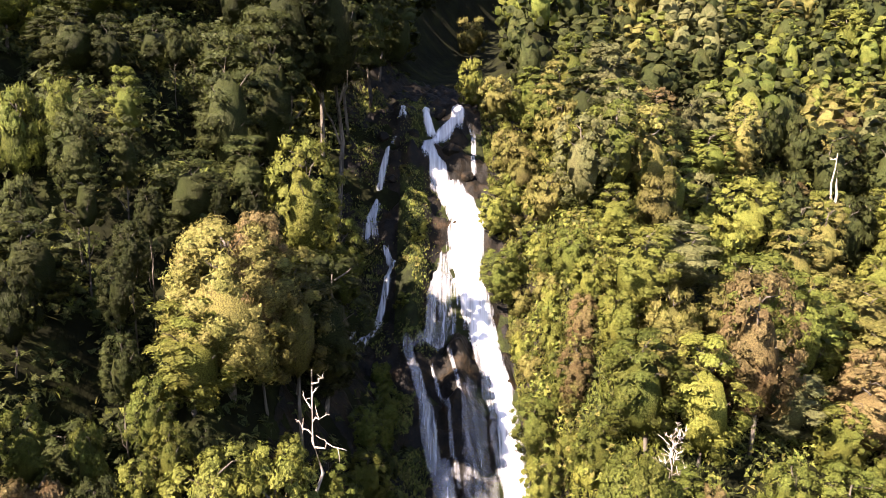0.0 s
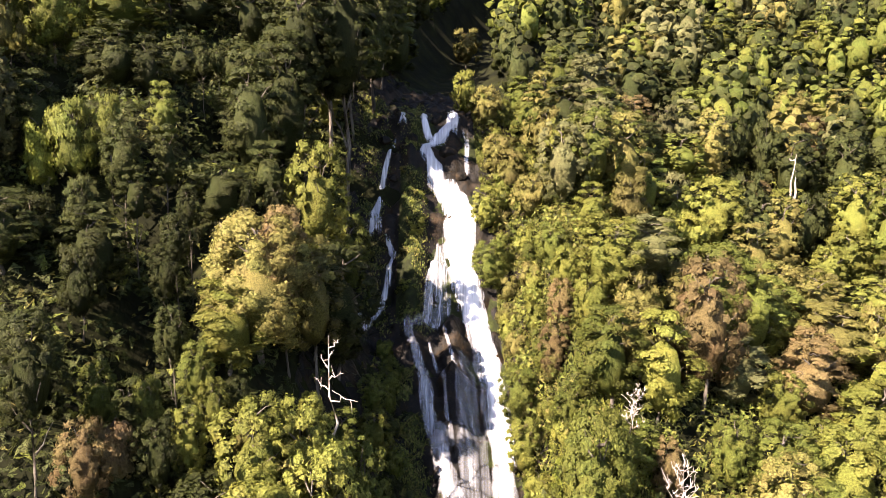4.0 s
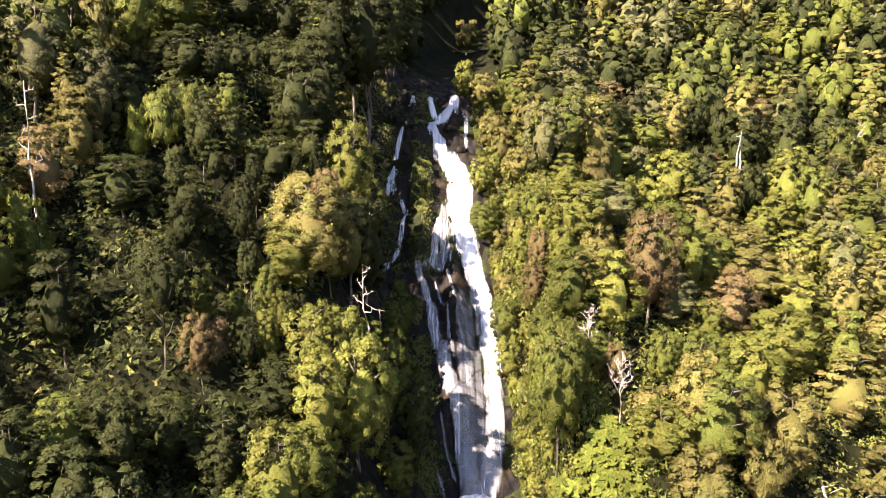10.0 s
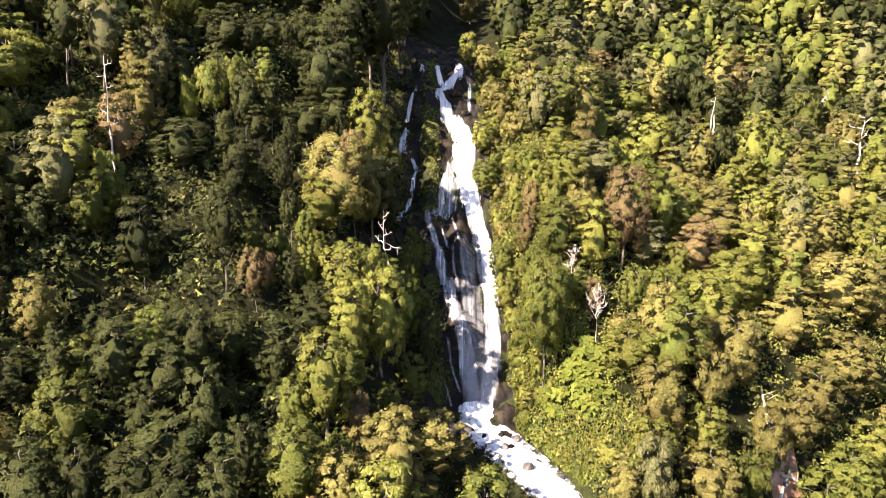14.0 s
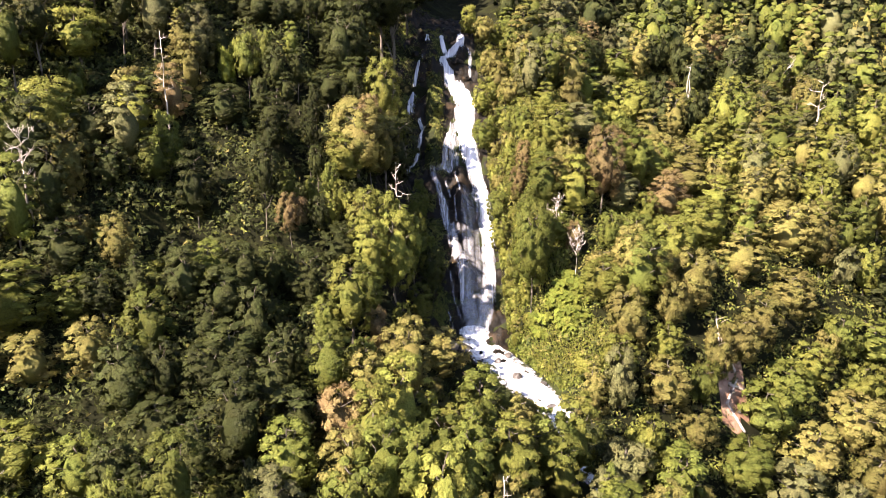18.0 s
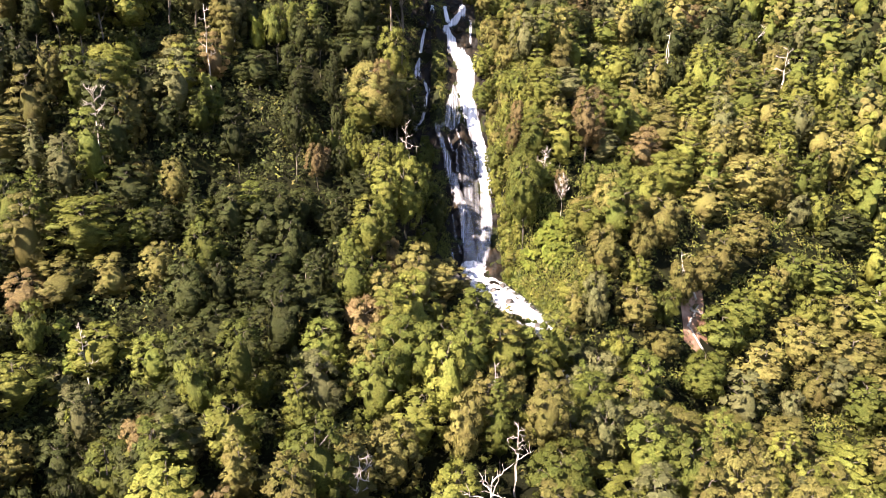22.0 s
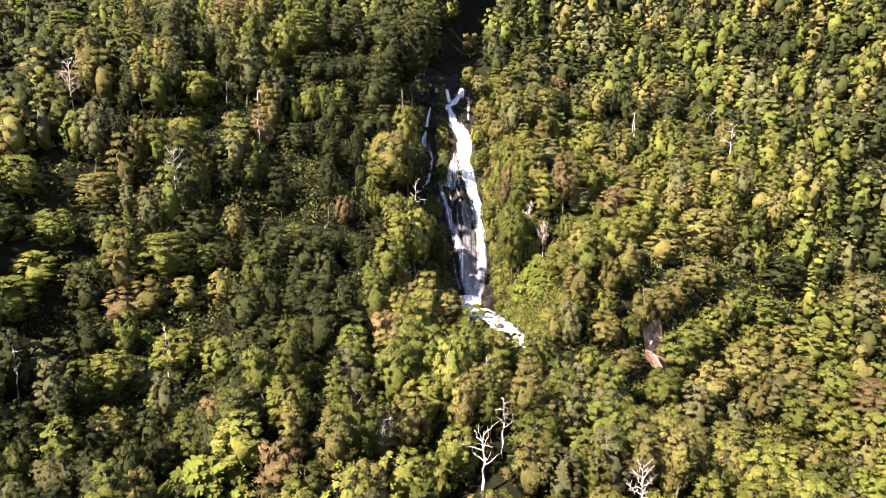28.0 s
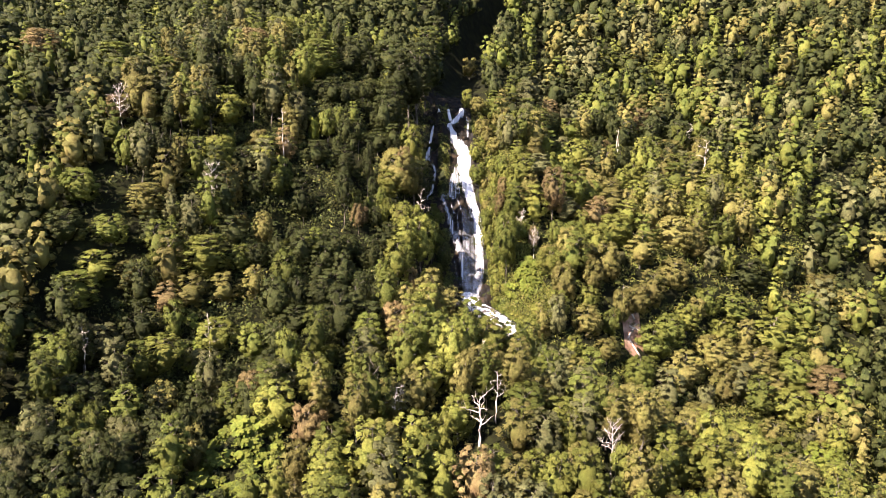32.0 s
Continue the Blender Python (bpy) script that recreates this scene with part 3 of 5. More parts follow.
stand([
    ("spreading_tree", -13.7, 44.3, 75.6, 4.7, "olive"),
    ("beech_tree", -10.0, 46.4, 73.6, 2.7, "olive"),
    ("broadleaf_tree", -12.0, 45.6, 76.0, 2.2, "russet brown"),
    ("beech_tree", -15.2, 41.8, 71.0, 3.0, "yellow-green"),
    ("broadleaf_tree", -9.4, 37.5, 63.4, 2.8, "yellow-green"),
    ("broadleaf_tree", -11.8, 35.0, 64.5, 2.9, "yellow-green"),
    ("broadleaf_tree", -7.4, 33.8, 61.5, 3.0, "yellow-green"),
    ("laurel_tree", -10.6, 30.0, 61.5, 2.6, "yellow-green"),
    ("tall_beech_tree", -16.0, 66.8, 92.5, 4.0, "deep green"),
    # next tree raised and the one after added, to shade the upper chutes
    ("tall_beech_tree", -10.6, 72.8, 102.0, 4.7, "deep green"),
    ("tall_beech_tree", -15.0, 70.0, 99.0, 4.2, "deep green"),
    ("tall_beech_tree", -13.0, 76.5, 101.0, 4.4, "deep green"),
    ("beech_tree", -10.8, 80.5, 101.0, 3.4, "mid-green"),
    ("tall_beech_tree", -9.0, 86.5, 103.5, 4.2, "deep green"),
    ("beech_tree", -8.0, 92.0, 105.0, 3.2, "deep green"),
    ("tall_beech_tree", -8.5, 98.5, 109.0, 4.2, "deep green"),
    ("beech_tree", -6.5, 105.0, 110.0, 3.2, "mid-green"),
    ("tall_beech_tree", -6.0, 113.0, 114.0, 4.4, "deep green"),
    ("broadleaf_tree", -11.0, 55.5, 81.0, 2.9, "yellow-green"),
    ("beech_tree", -18.1, 60.5, 89.5, 3.4, "mid-green"),
    ("conifer", -17.3, 25.0, 58.5, 2.2, "mid-green"),
    ("broadleaf_tree", -2.8, 41.6, 54.4, 2.0, "deep green"),
    # extra tree, added to throw shade on the lower falls
    ("broadleaf_tree", -5.6, 40.4, 59.4, 2.3, "mid-green"),
    ("spreading_tree", 11.6, 40.4, 61.6, 3.4, "mid-green"),
    ("broadleaf_tree", 23.5, 51.5, 71.0, 3.2, "russet brown"),
    ("broadleaf_tree", -24.0, 31.6, 71.0, 2.0, "olive"),
    ("broadleaf_tree", 2.7, -28.5, 37.5, 3.4, "russet brown"),
    ("broadleaf_tree", 5.2, -22.6, 35.0, 2.8, "mid-green"),
])

# foot of the east bank
stand([
    ("beech_tree", 51.3, 21.3, 23.3, 4.6, "olive"),
    ("beech_tree", 42.2, 21.0, 24.4, 4.0, "olive"),
    ("beech_tree", 60.1, 18.0, 20.3, 3.9, "yellow-green"),
    ("cypress_tree", 21.1, 17.4, 37.2, 3.8, "grey-green"),
    ("cypress_tree", 65.5, 13.3, 19.1, 4.8, "mid-green"),
    ("broadleaf_tree", 73.7, 12.4, 18.4, 4.4, "lime green"),
    ("beech_tree", 30.4, 10.4, 31.3, 4.2, "olive"),
])
# east bank beside the falls
stand([
    ("beech_tree", 23.9, 59.6, 68.3, 2.0, "olive"),
    ("broadleaf_tree", 11.9, 58.8, 67.9, 1.6, "russet brown"),
    ("beech_tree", 36.2, 57.9, 63.3, 2.4, "russet brown"),
    ("beech_tree", 93.3, 57.9, 43.3, 5.7, "olive"),
    ("shrub", 28.0, 57.4, 61.5, 1.5, "lime green"),
    ("broadleaf_tree", 11.1, 56.6, 64.1, 1.7, "russet brown"),
    ("broadleaf_tree", 7.7, 56.6, 59.7, 2.0, "mid-green"),
    ("cypress_tree", 18.5, 56.2, 69.0, 2.3, "olive"),
    ("broadleaf_tree", 14.2, 56.0, 68.8, 1.8, "yellow-green"),
    ("beech_tree", 42.9, 56.0, 62.4, 3.6, "yellow-green"),
    ("beech_tree", 34.4, 54.6, 62.6, 3.6, "russet brown"),
    ("beech_tree", 99.9, 54.4, 40.1, 5.6, "olive"),
    ("beech_tree", 73.2, 54.3, 48.2, 5.3, "deep green"),
    ("broadleaf_tree", 30.9, 52.4, 60.6, 2.1, "yellow-green"),
    ("broadleaf_tree", 7.7, 52.4, 56.3, 1.8, "yellow-green"),
    ("beech_tree", 53.6, 52.3, 58.9, 5.3, "olive"),
    ("broadleaf_tree", 13.9, 52.2, 65.0, 1.7, "mid-green"),
    ("broadleaf_tree", 11.8, 50.7, 60.3, 1.7, "mid-green"),
    ("beech_tree", 38.7, 50.4, 59.8, 4.6, "yellow-green"),
    ("broadleaf_tree", 32.4, 48.4, 57.6, 1.9, "yellow-green"),
    ("beech_tree", 67.2, 47.3, 40.7, 4.6, "mid-green"),
    ("broadleaf_tree", 23.9, 45.8, 58.8, 2.0, "mid-green"),
])
# east bank beside the falls
stand([
    ("broadleaf_tree", 27.9, 45.4, 58.5, 2.9, "mid-green"),
    ("beech_tree", 51.7, 45.1, 49.7, 4.4, "olive"),
    ("broadleaf_tree", 18.2, 44.5, 57.7, 1.4, "russet brown"),
    ("beech_tree", 76.5, 43.8, 36.3, 6.3, "yellow-green"),
    ("cypress_tree", 30.2, 40.0, 54.3, 3.4, "olive"),
    ("broadleaf_tree", 21.3, 37.8, 53.7, 3.2, "yellow-green"),
    ("beech_tree", 59.9, 36.9, 33.1, 5.1, "olive"),
    ("cypress_tree", 41.4, 36.6, 45.6, 4.0, "olive"),
    ("beech_tree", 48.9, 36.3, 38.5, 4.1, "mid-green"),
    ("beech_tree", 68.4, 36.1, 31.0, 5.6, "olive"),
    ("beech_tree", 77.9, 35.6, 29.9, 5.1, "mid-green"),
    ("cypress_tree", 44.2, 32.6, 36.9, 4.7, "mid-green"),
    ("beech_tree", 29.4, 32.3, 46.2, 2.5, "yellow-green"),
    ("beech_tree", 82.5, 30.2, 28.2, 5.4, "russet brown"),
    ("broadleaf_tree", 22.0, 28.5, 46.0, 2.5, "yellow-green"),
    ("broadleaf_tree", 28.3, 28.0, 42.9, 3.6, "olive"),
    ("broadleaf_tree", 39.9, 27.0, 31.5, 4.1, "mid-green"),
    ("broadleaf_tree", 32.5, 26.4, 36.4, 2.9, "olive"),
    ("beech_tree", 73.6, 25.9, 25.0, 5.2, "yellow-green"),
])
# east bank above the falls
stand([
    ("beech_tree", 54.0, 130.0, 105.4, 3.6, "yellow-green"),
    ("beech_tree", 47.9, 127.0, 104.3, 3.9, "yellow-green"),
    ("beech_tree", 69.7, 126.8, 103.8, 4.9, "yellow-green"),
    ("beech_tree", 58.6, 126.4, 103.7, 3.5, "mid-green"),
    ("cypress_tree", 38.6, 123.2, 101.3, 3.1, "olive"),
    ("cypress_tree", 31.2, 117.0, 98.5, 3.1, "deep green"),
    ("beech_tree", 24.8, 115.4, 100.8, 2.5, "yellow-green"),
    ("beech_tree", 58.0, 110.2, 90.0, 4.0, "olive"),
    ("beech_tree", 49.2, 109.4, 89.9, 3.5, "mid-green"),
    ("beech_tree", 64.9, 108.5, 90.1, 3.9, "olive"),
    ("beech_tree", 40.3, 107.3, 89.5, 3.4, "mid-green"),
    ("beech_tree", 56.7, 103.6, 85.6, 4.1, "russet brown"),
    ("beech_tree", 27.8, 94.4, 88.0, 3.0, "russet brown"),
    ("beech_tree", 11.1, 92.7, 90.4, 2.2, "mid-green"),
    ("beech_tree", 32.9, 88.5, 82.5, 3.9, "mid-green"),
    ("beech_tree", 26.9, 87.9, 84.1, 4.0, "deep green"),
    ("beech_tree", 42.8, 87.5, 76.2, 2.5, "russet brown"),
    ("beech_tree", 61.5, 86.5, 76.5, 4.0, "olive"),
    ("cypress_tree", 3.4, 86.2, 90.7, 2.0, "yellow-green"),
    ("broadleaf_tree", 53.1, 85.1, 75.4, 2.8, "yellow-green"),
    ("cypress_tree", 6.1, 84.4, 88.5, 2.4, "olive"),
    ("beech_tree", 45.5, 84.2, 75.2, 3.4, "yellow-green"),
])
# east bank above the falls
stand([
    ("beech_tree", 35.6, 81.9, 76.0, 3.3, "yellow-green"),
    ("cypress_tree", 13.1, 81.0, 85.6, 2.7, "olive"),
    ("broadleaf_tree", 30.0, 79.8, 75.9, 2.3, "mid-green"),
    ("cypress_tree", 7.1, 79.4, 82.4, 2.3, "olive"),
    ("cypress_tree", 8.7, 76.9, 80.5, 2.2, "olive"),
    ("broadleaf_tree", 5.4, 73.6, 76.1, 2.1, "yellow-green"),
    ("beech_tree", 45.0, 71.9, 69.3, 2.5, "yellow-green"),
    ("cypress_tree", 10.5, 71.8, 77.6, 2.3, "olive"),
    ("cypress_tree", 21.1, 69.5, 77.7, 2.8, "olive"),
    ("broadleaf_tree", 5.7, 68.5, 70.4, 2.3, "mid-green"),
    ("beech_tree", 37.5, 67.9, 68.1, 2.8, "olive"),
    ("beech_tree", 48.0, 66.9, 66.5, 3.6, "yellow-green"),
    ("beech_tree", 41.0, 66.6, 67.2, 3.5, "olive"),
    ("beech_tree", 16.2, 66.1, 76.9, 2.3, "yellow-green"),
    ("beech_tree", 56.2, 65.8, 66.6, 3.6, "yellow-green"),
    ("beech_tree", 30.7, 65.5, 68.5, 3.0, "russet brown"),
    ("broadleaf_tree", 11.8, 64.5, 72.9, 1.9, "mid-green"),
    ("broadleaf_tree", 34.9, 64.1, 66.8, 3.4, "mid-green"),
    ("broadleaf_tree", 12.7, 60.6, 70.9, 1.5, "yellow-green"),
])
# spur below the falls
stand([
    ("beech_tree", -25.1, 23.8, 59.9, 2.3, "mid-green"),
    ("beech_tree", -28.8, 22.6, 60.3, 2.3, "olive"),
    ("cypress_tree", -9.2, 22.6, 52.3, 1.8, "russet brown"),
    ("beech_tree", -32.9, 21.6, 61.2, 1.7, "olive"),
    ("broadleaf_tree", -39.0, 21.3, 64.0, 2.2, "olive"),
    ("broadleaf_tree", -14.8, 20.5, 54.4, 1.7, "mid-green"),
    ("beech_tree", -62.2, 20.5, 69.6, 4.2, "olive"),
    ("broadleaf_tree", -6.7, 19.2, 50.9, 2.9, "olive"),
    ("broadleaf_tree", 8.0, 18.9, 41.8, 2.9, "olive"),
    ("broadleaf_tree", -22.7, 18.6, 56.4, 2.7, "mid-green"),
    ("beech_tree", -27.4, 16.2, 55.6, 1.8, "olive"),
    ("broadleaf_tree", -10.0, 16.0, 50.7, 2.0, "mid-green"),
    ("broadleaf_tree", -72.9, 15.9, 73.0, 4.0, "mid-green"),
    ("broadleaf_tree", -18.2, 14.6, 53.1, 1.9, "yellow-green"),
    ("broadleaf_tree", -33.1, 14.4, 57.3, 2.9, "olive"),
    ("broadleaf_tree", 11.0, 13.2, 43.2, 3.4, "mid-green"),
    ("beech_tree", -48.1, 12.9, 60.4, 5.0, "yellow-green"),
    ("broadleaf_tree", -65.9, 12.3, 64.5, 3.6, "mid-green"),
    ("broadleaf_tree", -30.1, 9.8, 53.2, 2.1, "yellow-green"),
    ("broadleaf_tree", -22.4, 9.8, 51.6, 2.4, "yellow-green"),
    ("conifer", -18.6, 9.8, 54.1, 3.2, "yellow-green"),
    ("broadleaf_tree", -72.7, 8.7, 66.0, 4.0, "deep green"),
])
# spur below the falls
stand([
    ("broadleaf_tree", -34.0, 8.6, 53.4, 3.1, "mid-green"),
    ("beech_tree", -61.4, 8.6, 56.2, 2.7, "olive"),
    ("cypress_tree", -11.5, 7.7, 48.7, 3.3, "russet brown"),
    ("beech_tree", -49.2, 7.0, 54.0, 3.5, "olive"),
    ("beech_tree", -66.3, 6.8, 58.6, 3.8, "yellow-green"),
    ("beech_tree", -52.9, 5.6, 53.0, 3.0, "russet brown"),
    ("broadleaf_tree", -43.4, 3.1, 46.8, 3.8, "yellow-green"),
    ("broadleaf_tree", -36.5, 2.4, 46.2, 3.0, "mid-green"),
    ("broadleaf_tree", -15.7, 1.8, 48.2, 3.0, "mid-green"),
    ("beech_tree", -67.5, 1.4, 55.8, 4.2, "mid-green"),
    ("broadleaf_tree", -50.7, -2.8, 45.7, 3.8, "yellow-green"),
    ("broadleaf_tree", -57.0, -5.7, 43.3, 1.9, "mid-green"),
    ("broadleaf_tree", -4.0, -6.7, 43.7, 3.5, "yellow-green"),
    ("broadleaf_tree", 21.4, -7.4, 40.5, 3.6, "mid-green"),
    ("cypress_tree", -34.5, -7.7, 41.0, 2.4, "russet brown"),
    ("broadleaf_tree", -48.7, -9.9, 39.6, 3.1, "olive"),
    ("broadleaf_tree", -66.0, -10.3, 48.3, 3.8, "mid-green"),
    ("broadleaf_tree", -23.4, -10.4, 45.0, 3.5, "yellow-green"),
    ("broadleaf_tree", -15.5, -12.4, 42.3, 3.0, "mid-green"),
    ("broadleaf_tree", 11.2, -12.5, 40.7, 4.1, "mid-green"),
    ("broadleaf_tree", 0.2, -14.4, 39.6, 3.1, "yellow-green"),
    ("broadleaf_tree", -58.0, -14.7, 42.8, 2.6, "deep green"),
])
# spur below the falls
stand([
    ("broadleaf_tree", 33.7, -15.3, 35.2, 3.2, "mid-green"),
    ("broadleaf_tree", -27.3, -18.4, 43.0, 3.6, "yellow-green"),
    ("broadleaf_tree", 38.9, -19.4, 34.8, 3.6, "yellow-green"),
    ("cypress_tree", -22.5, -19.8, 40.3, 3.2, "russet brown"),
    ("broadleaf_tree", -6.7, -20.3, 39.1, 3.5, "yellow-green"),
    ("broadleaf_tree", -18.6, -23.2, 38.7, 3.0, "mid-green"),
    ("broadleaf_tree", -11.0, -23.4, 38.9, 3.4, "olive"),
    ("cypress_tree", -38.4, -25.0, 38.7, 3.1, "olive"),
    ("cypress_tree", -47.9, -25.1, 40.2, 3.4, "grey-green"),
    ("broadleaf_tree", -52.9, -28.2, 40.2, 3.4, "mid-green"),
])
# west bank beside the falls
stand([
    ("beech_tree", -11.3, 57.7, 73.9, 2.2, "olive"),
    ("beech_tree", -25.1, 57.1, 86.4, 1.6, "olive"),
    ("beech_tree", -99.8, 54.9, 103.3, 5.3, "russet brown"),
    ("broadleaf_tree", -14.5, 53.9, 77.6, 1.1, "mid-green"),
    ("cypress_tree", -45.3, 53.8, 91.8, 3.0, "grey-green"),
    ("cypress_tree", -28.4, 53.2, 85.1, 1.5, "olive"),
    ("broadleaf_tree", -6.0, 52.9, 60.2, 1.5, "mid-green"),
    ("beech_tree", -23.4, 52.7, 82.4, 1.5, "mid-green"),
    ("shrub", -34.2, 52.5, 83.6, 1.6, "lime green"),
    ("cypress_tree", -31.0, 51.9, 84.7, 2.0, "olive"),
    ("broadleaf_tree", -26.5, 51.3, 82.6, 1.7, "yellow-green"),
    ("conifer", -16.1, 50.9, 78.2, 0.8, "mid-green"),
    ("beech_tree", -79.9, 50.8, 99.9, 6.2, "olive"),
    ("broadleaf_tree", -5.6, 49.6, 58.1, 1.8, "yellow-green"),
    ("broadleaf_tree", -20.2, 48.5, 77.4, 1.0, "yellow-green"),
    ("beech_tree", -24.4, 48.4, 79.0, 1.3, "mid-green"),
    ("conifer", -39.5, 48.3, 88.0, 2.1, "olive"),
    ("beech_tree", -53.0, 47.6, 89.8, 3.4, "mid-green"),
    ("beech_tree", -37.6, 46.7, 84.3, 2.3, "olive"),
    ("cypress_tree", -27.7, 46.1, 78.4, 1.4, "grey-green"),
    ("broadleaf_tree", -20.5, 46.1, 75.5, 1.2, "olive"),
    ("beech_tree", -7.6, 45.2, 59.9, 1.8, "mid-green"),
])
# west bank beside the falls
stand([
    ("broadleaf_tree", -20.3, 43.5, 73.3, 1.2, "yellow-green"),
    ("cypress_tree", -51.7, 43.5, 88.0, 4.3, "yellow-green"),
    ("beech_tree", -25.6, 43.4, 76.4, 2.7, "mid-green"),
    ("broadleaf_tree", -9.8, 43.2, 61.9, 1.3, "yellow-green"),
    ("beech_tree", -31.8, 42.0, 77.5, 3.0, "mid-green"),
    ("beech_tree", -38.5, 41.0, 80.3, 2.7, "russet brown"),
    ("cypress_tree", -25.3, 40.5, 73.8, 1.6, "grey-green"),
    ("broadleaf_tree", -18.8, 40.0, 69.4, 1.2, "mid-green"),
    ("broadleaf_tree", -11.2, 39.2, 62.1, 1.6, "yellow-green"),
    ("broadleaf_tree", -4.6, 37.2, 50.1, 2.1, "yellow-green"),
    ("broadleaf_tree", -16.7, 38.7, 67.2, 1.3, "yellow-green"),
    ("broadleaf_tree", -13.8, 38.5, 64.5, 0.9, "deep green"),
    ("conifer", -66.4, 38.5, 88.5, 1.6, "mid-green"),
    ("beech_tree", -42.0, 37.6, 78.7, 2.9, "yellow-green"),
    ("broadleaf_tree", -15.2, 37.4, 65.1, 1.2, "yellow-green"),
    ("broadleaf_tree", -12.8, 36.8, 62.3, 1.0, "olive"),
    ("broadleaf_tree", -9.7, 36.4, 60.3, 3.6, "olive"),
    ("cypress_tree", -18.9, 35.8, 65.7, 1.1, "olive"),
    ("broadleaf_tree", -16.2, 35.1, 63.8, 1.3, "yellow-green"),
    ("broadleaf_tree", -21.7, 35.0, 66.9, 1.3, "olive"),
    ("cypress_tree", -72.6, 34.6, 87.6, 3.4, "russet brown"),
    ("broadleaf_tree", -17.7, 34.0, 63.5, 1.4, "grey-green"),
])
# west bank beside the falls
stand([
    ("shrub", -20.4, 33.9, 63.7, 1.6, "russet brown"),
    ("beech_tree", -46.1, 33.1, 76.5, 3.0, "deep green"),
    ("beech_tree", -38.3, 32.5, 72.4, 2.4, "mid-green"),
    ("broadleaf_tree", -50.8, 32.3, 78.8, 4.0, "yellow-green"),
    ("beech_tree", -33.4, 31.9, 69.7, 2.5, "yellow-green"),
    ("broadleaf_tree", -21.2, 31.6, 64.4, 1.5, "russet brown"),
    ("broadleaf_tree", -42.7, 29.2, 71.5, 2.6, "deep green"),
    ("broadleaf_tree", -1.8, 28.4, 46.8, 3.8, "olive"),
    ("broadleaf_tree", -10.8, 26.7, 56.1, 2.4, "mid-green"),
    ("broadleaf_tree", -6.2, 26.5, 51.2, 1.4, "mid-green"),
])
# west bank above the falls
stand([
    ("cypress_tree", 4.9, 125.4, 102.6, 2.9, "olive"),
    ("broadleaf_tree", -10.7, 108.2, 110.1, 6.0, "yellow-green"),
    ("broadleaf_tree", -6.7, 103.3, 100.6, 3.4, "yellow-green"),
    ("broadleaf_tree", -11.3, 92.9, 98.5, 2.9, "olive"),
    ("broadleaf_tree", -19.2, 89.2, 104.4, 6.4, "mid-green"),
    ("beech_tree", -49.6, 87.9, 110.4, 6.0, "yellow-green"),
    ("beech_tree", -15.0, 82.6, 92.9, 2.7, "russet brown"),
    ("beech_tree", -19.1, 82.5, 96.5, 1.9, "yellow-green"),
    ("beech_tree", -13.6, 79.2, 88.4, 2.5, "yellow-green"),
    ("beech_tree", -36.6, 75.1, 103.1, 5.9, "olive"),
    ("beech_tree", -53.5, 74.2, 105.7, 5.9, "russet brown"),
    ("cypress_tree", -22.7, 65.8, 91.0, 0.9, "mid-green"),
    ("cypress_tree", -23.6, 64.0, 90.5, 0.9, "mid-green"),
    ("beech_tree", -30.7, 60.7, 92.4, 2.9, "mid-green"),
    ("beech_tree", -27.8, 60.7, 91.1, 1.9, "olive"),
])

# shrubs crowding the rims of the falls and the mossy island between its arms
rng = np.random.default_rng(33)
rim_rows = [(-2.6, 75.5, 2.3, 1.5, "yellow-green"), (-2.9, 73.0, 2.6, 1.6, "yellow-green"), (-3.3, 70.4, 2.2, 1.4, "olive"), (-3.6, 67.8, 1.9, 1.2, "yellow-green"), (-3.2, 65.5, 1.5, 0.9, "mid-green"), (-3.9, 78.2, 1.5, 1.0, "olive")]
for y in np.arange(39.5, 93, 1.9):
    xs = float(np.interp(y, STREAM[::-1, 1], STREAM[::-1, 0]))
    tints = ("yellow-green", "olive", "mid-green") if y > 52 else ("lime green", "yellow-green", "yellow-green")
    for off in (5.6, 7.6):
        rim_rows.append((xs + off + rng.uniform(-0.3, 0.5), y + rng.uniform(-0.6, 0.6), rng.uniform(2.0, 3.6), rng.uniform(1.1, 1.7), tints[int(rng.integers(0, 3))]))
for y in np.arange(41, 62, 2.3):
    xs = float(np.interp(y, STREAM[::-1, 1], STREAM[::-1, 0]))
    rim_rows.append((xs - 7.4 + rng.uniform(-0.6, 0.2), y, rng.uniform(2.0, 3.0), rng.uniform(1.1, 1.5), ("deep green", "mid-green")[int(rng.integers(0, 2))]))
for x, y, h, w, tint in rim_rows:
    plant("shrub", x, y, h, w, tint, turn=rng.uniform(0, 6), sink=-0.5 if x < 0 and y > 64 else 0.2)
    if x > 0:
        TAKEN.append((x, y, w))

# ---- the rest of the forest ----
def scatter(seed, x0, x1, y0, y1, gap, tries, taken):
    rng = np.random.default_rng(seed)
    cell = {}
    for x, y, w in taken:
        cell.setdefault((int(x // 8), int(y // 8)), []).append((x, y, w))
    out = []
    for x, y in zip(rng.uniform(x0, x1, tries), rng.uniform(y0, y1, tries)):
        g = gap * rng.uniform(0.75, 1.25)
        i, j = int(x // 8), int(y // 8)
        if all((x - a) ** 2 + (y - b) ** 2 > (g + w) ** 2 / 4 * (1 if w == gap else 1) for u in (i - 1, i, i + 1) for v in (j - 1, j, j + 1) for a, b, w in cell.get((u, v), ())):
            cell.setdefault((i, j), []).append((x, y, g))
            out.append((x, y, g))
    return out


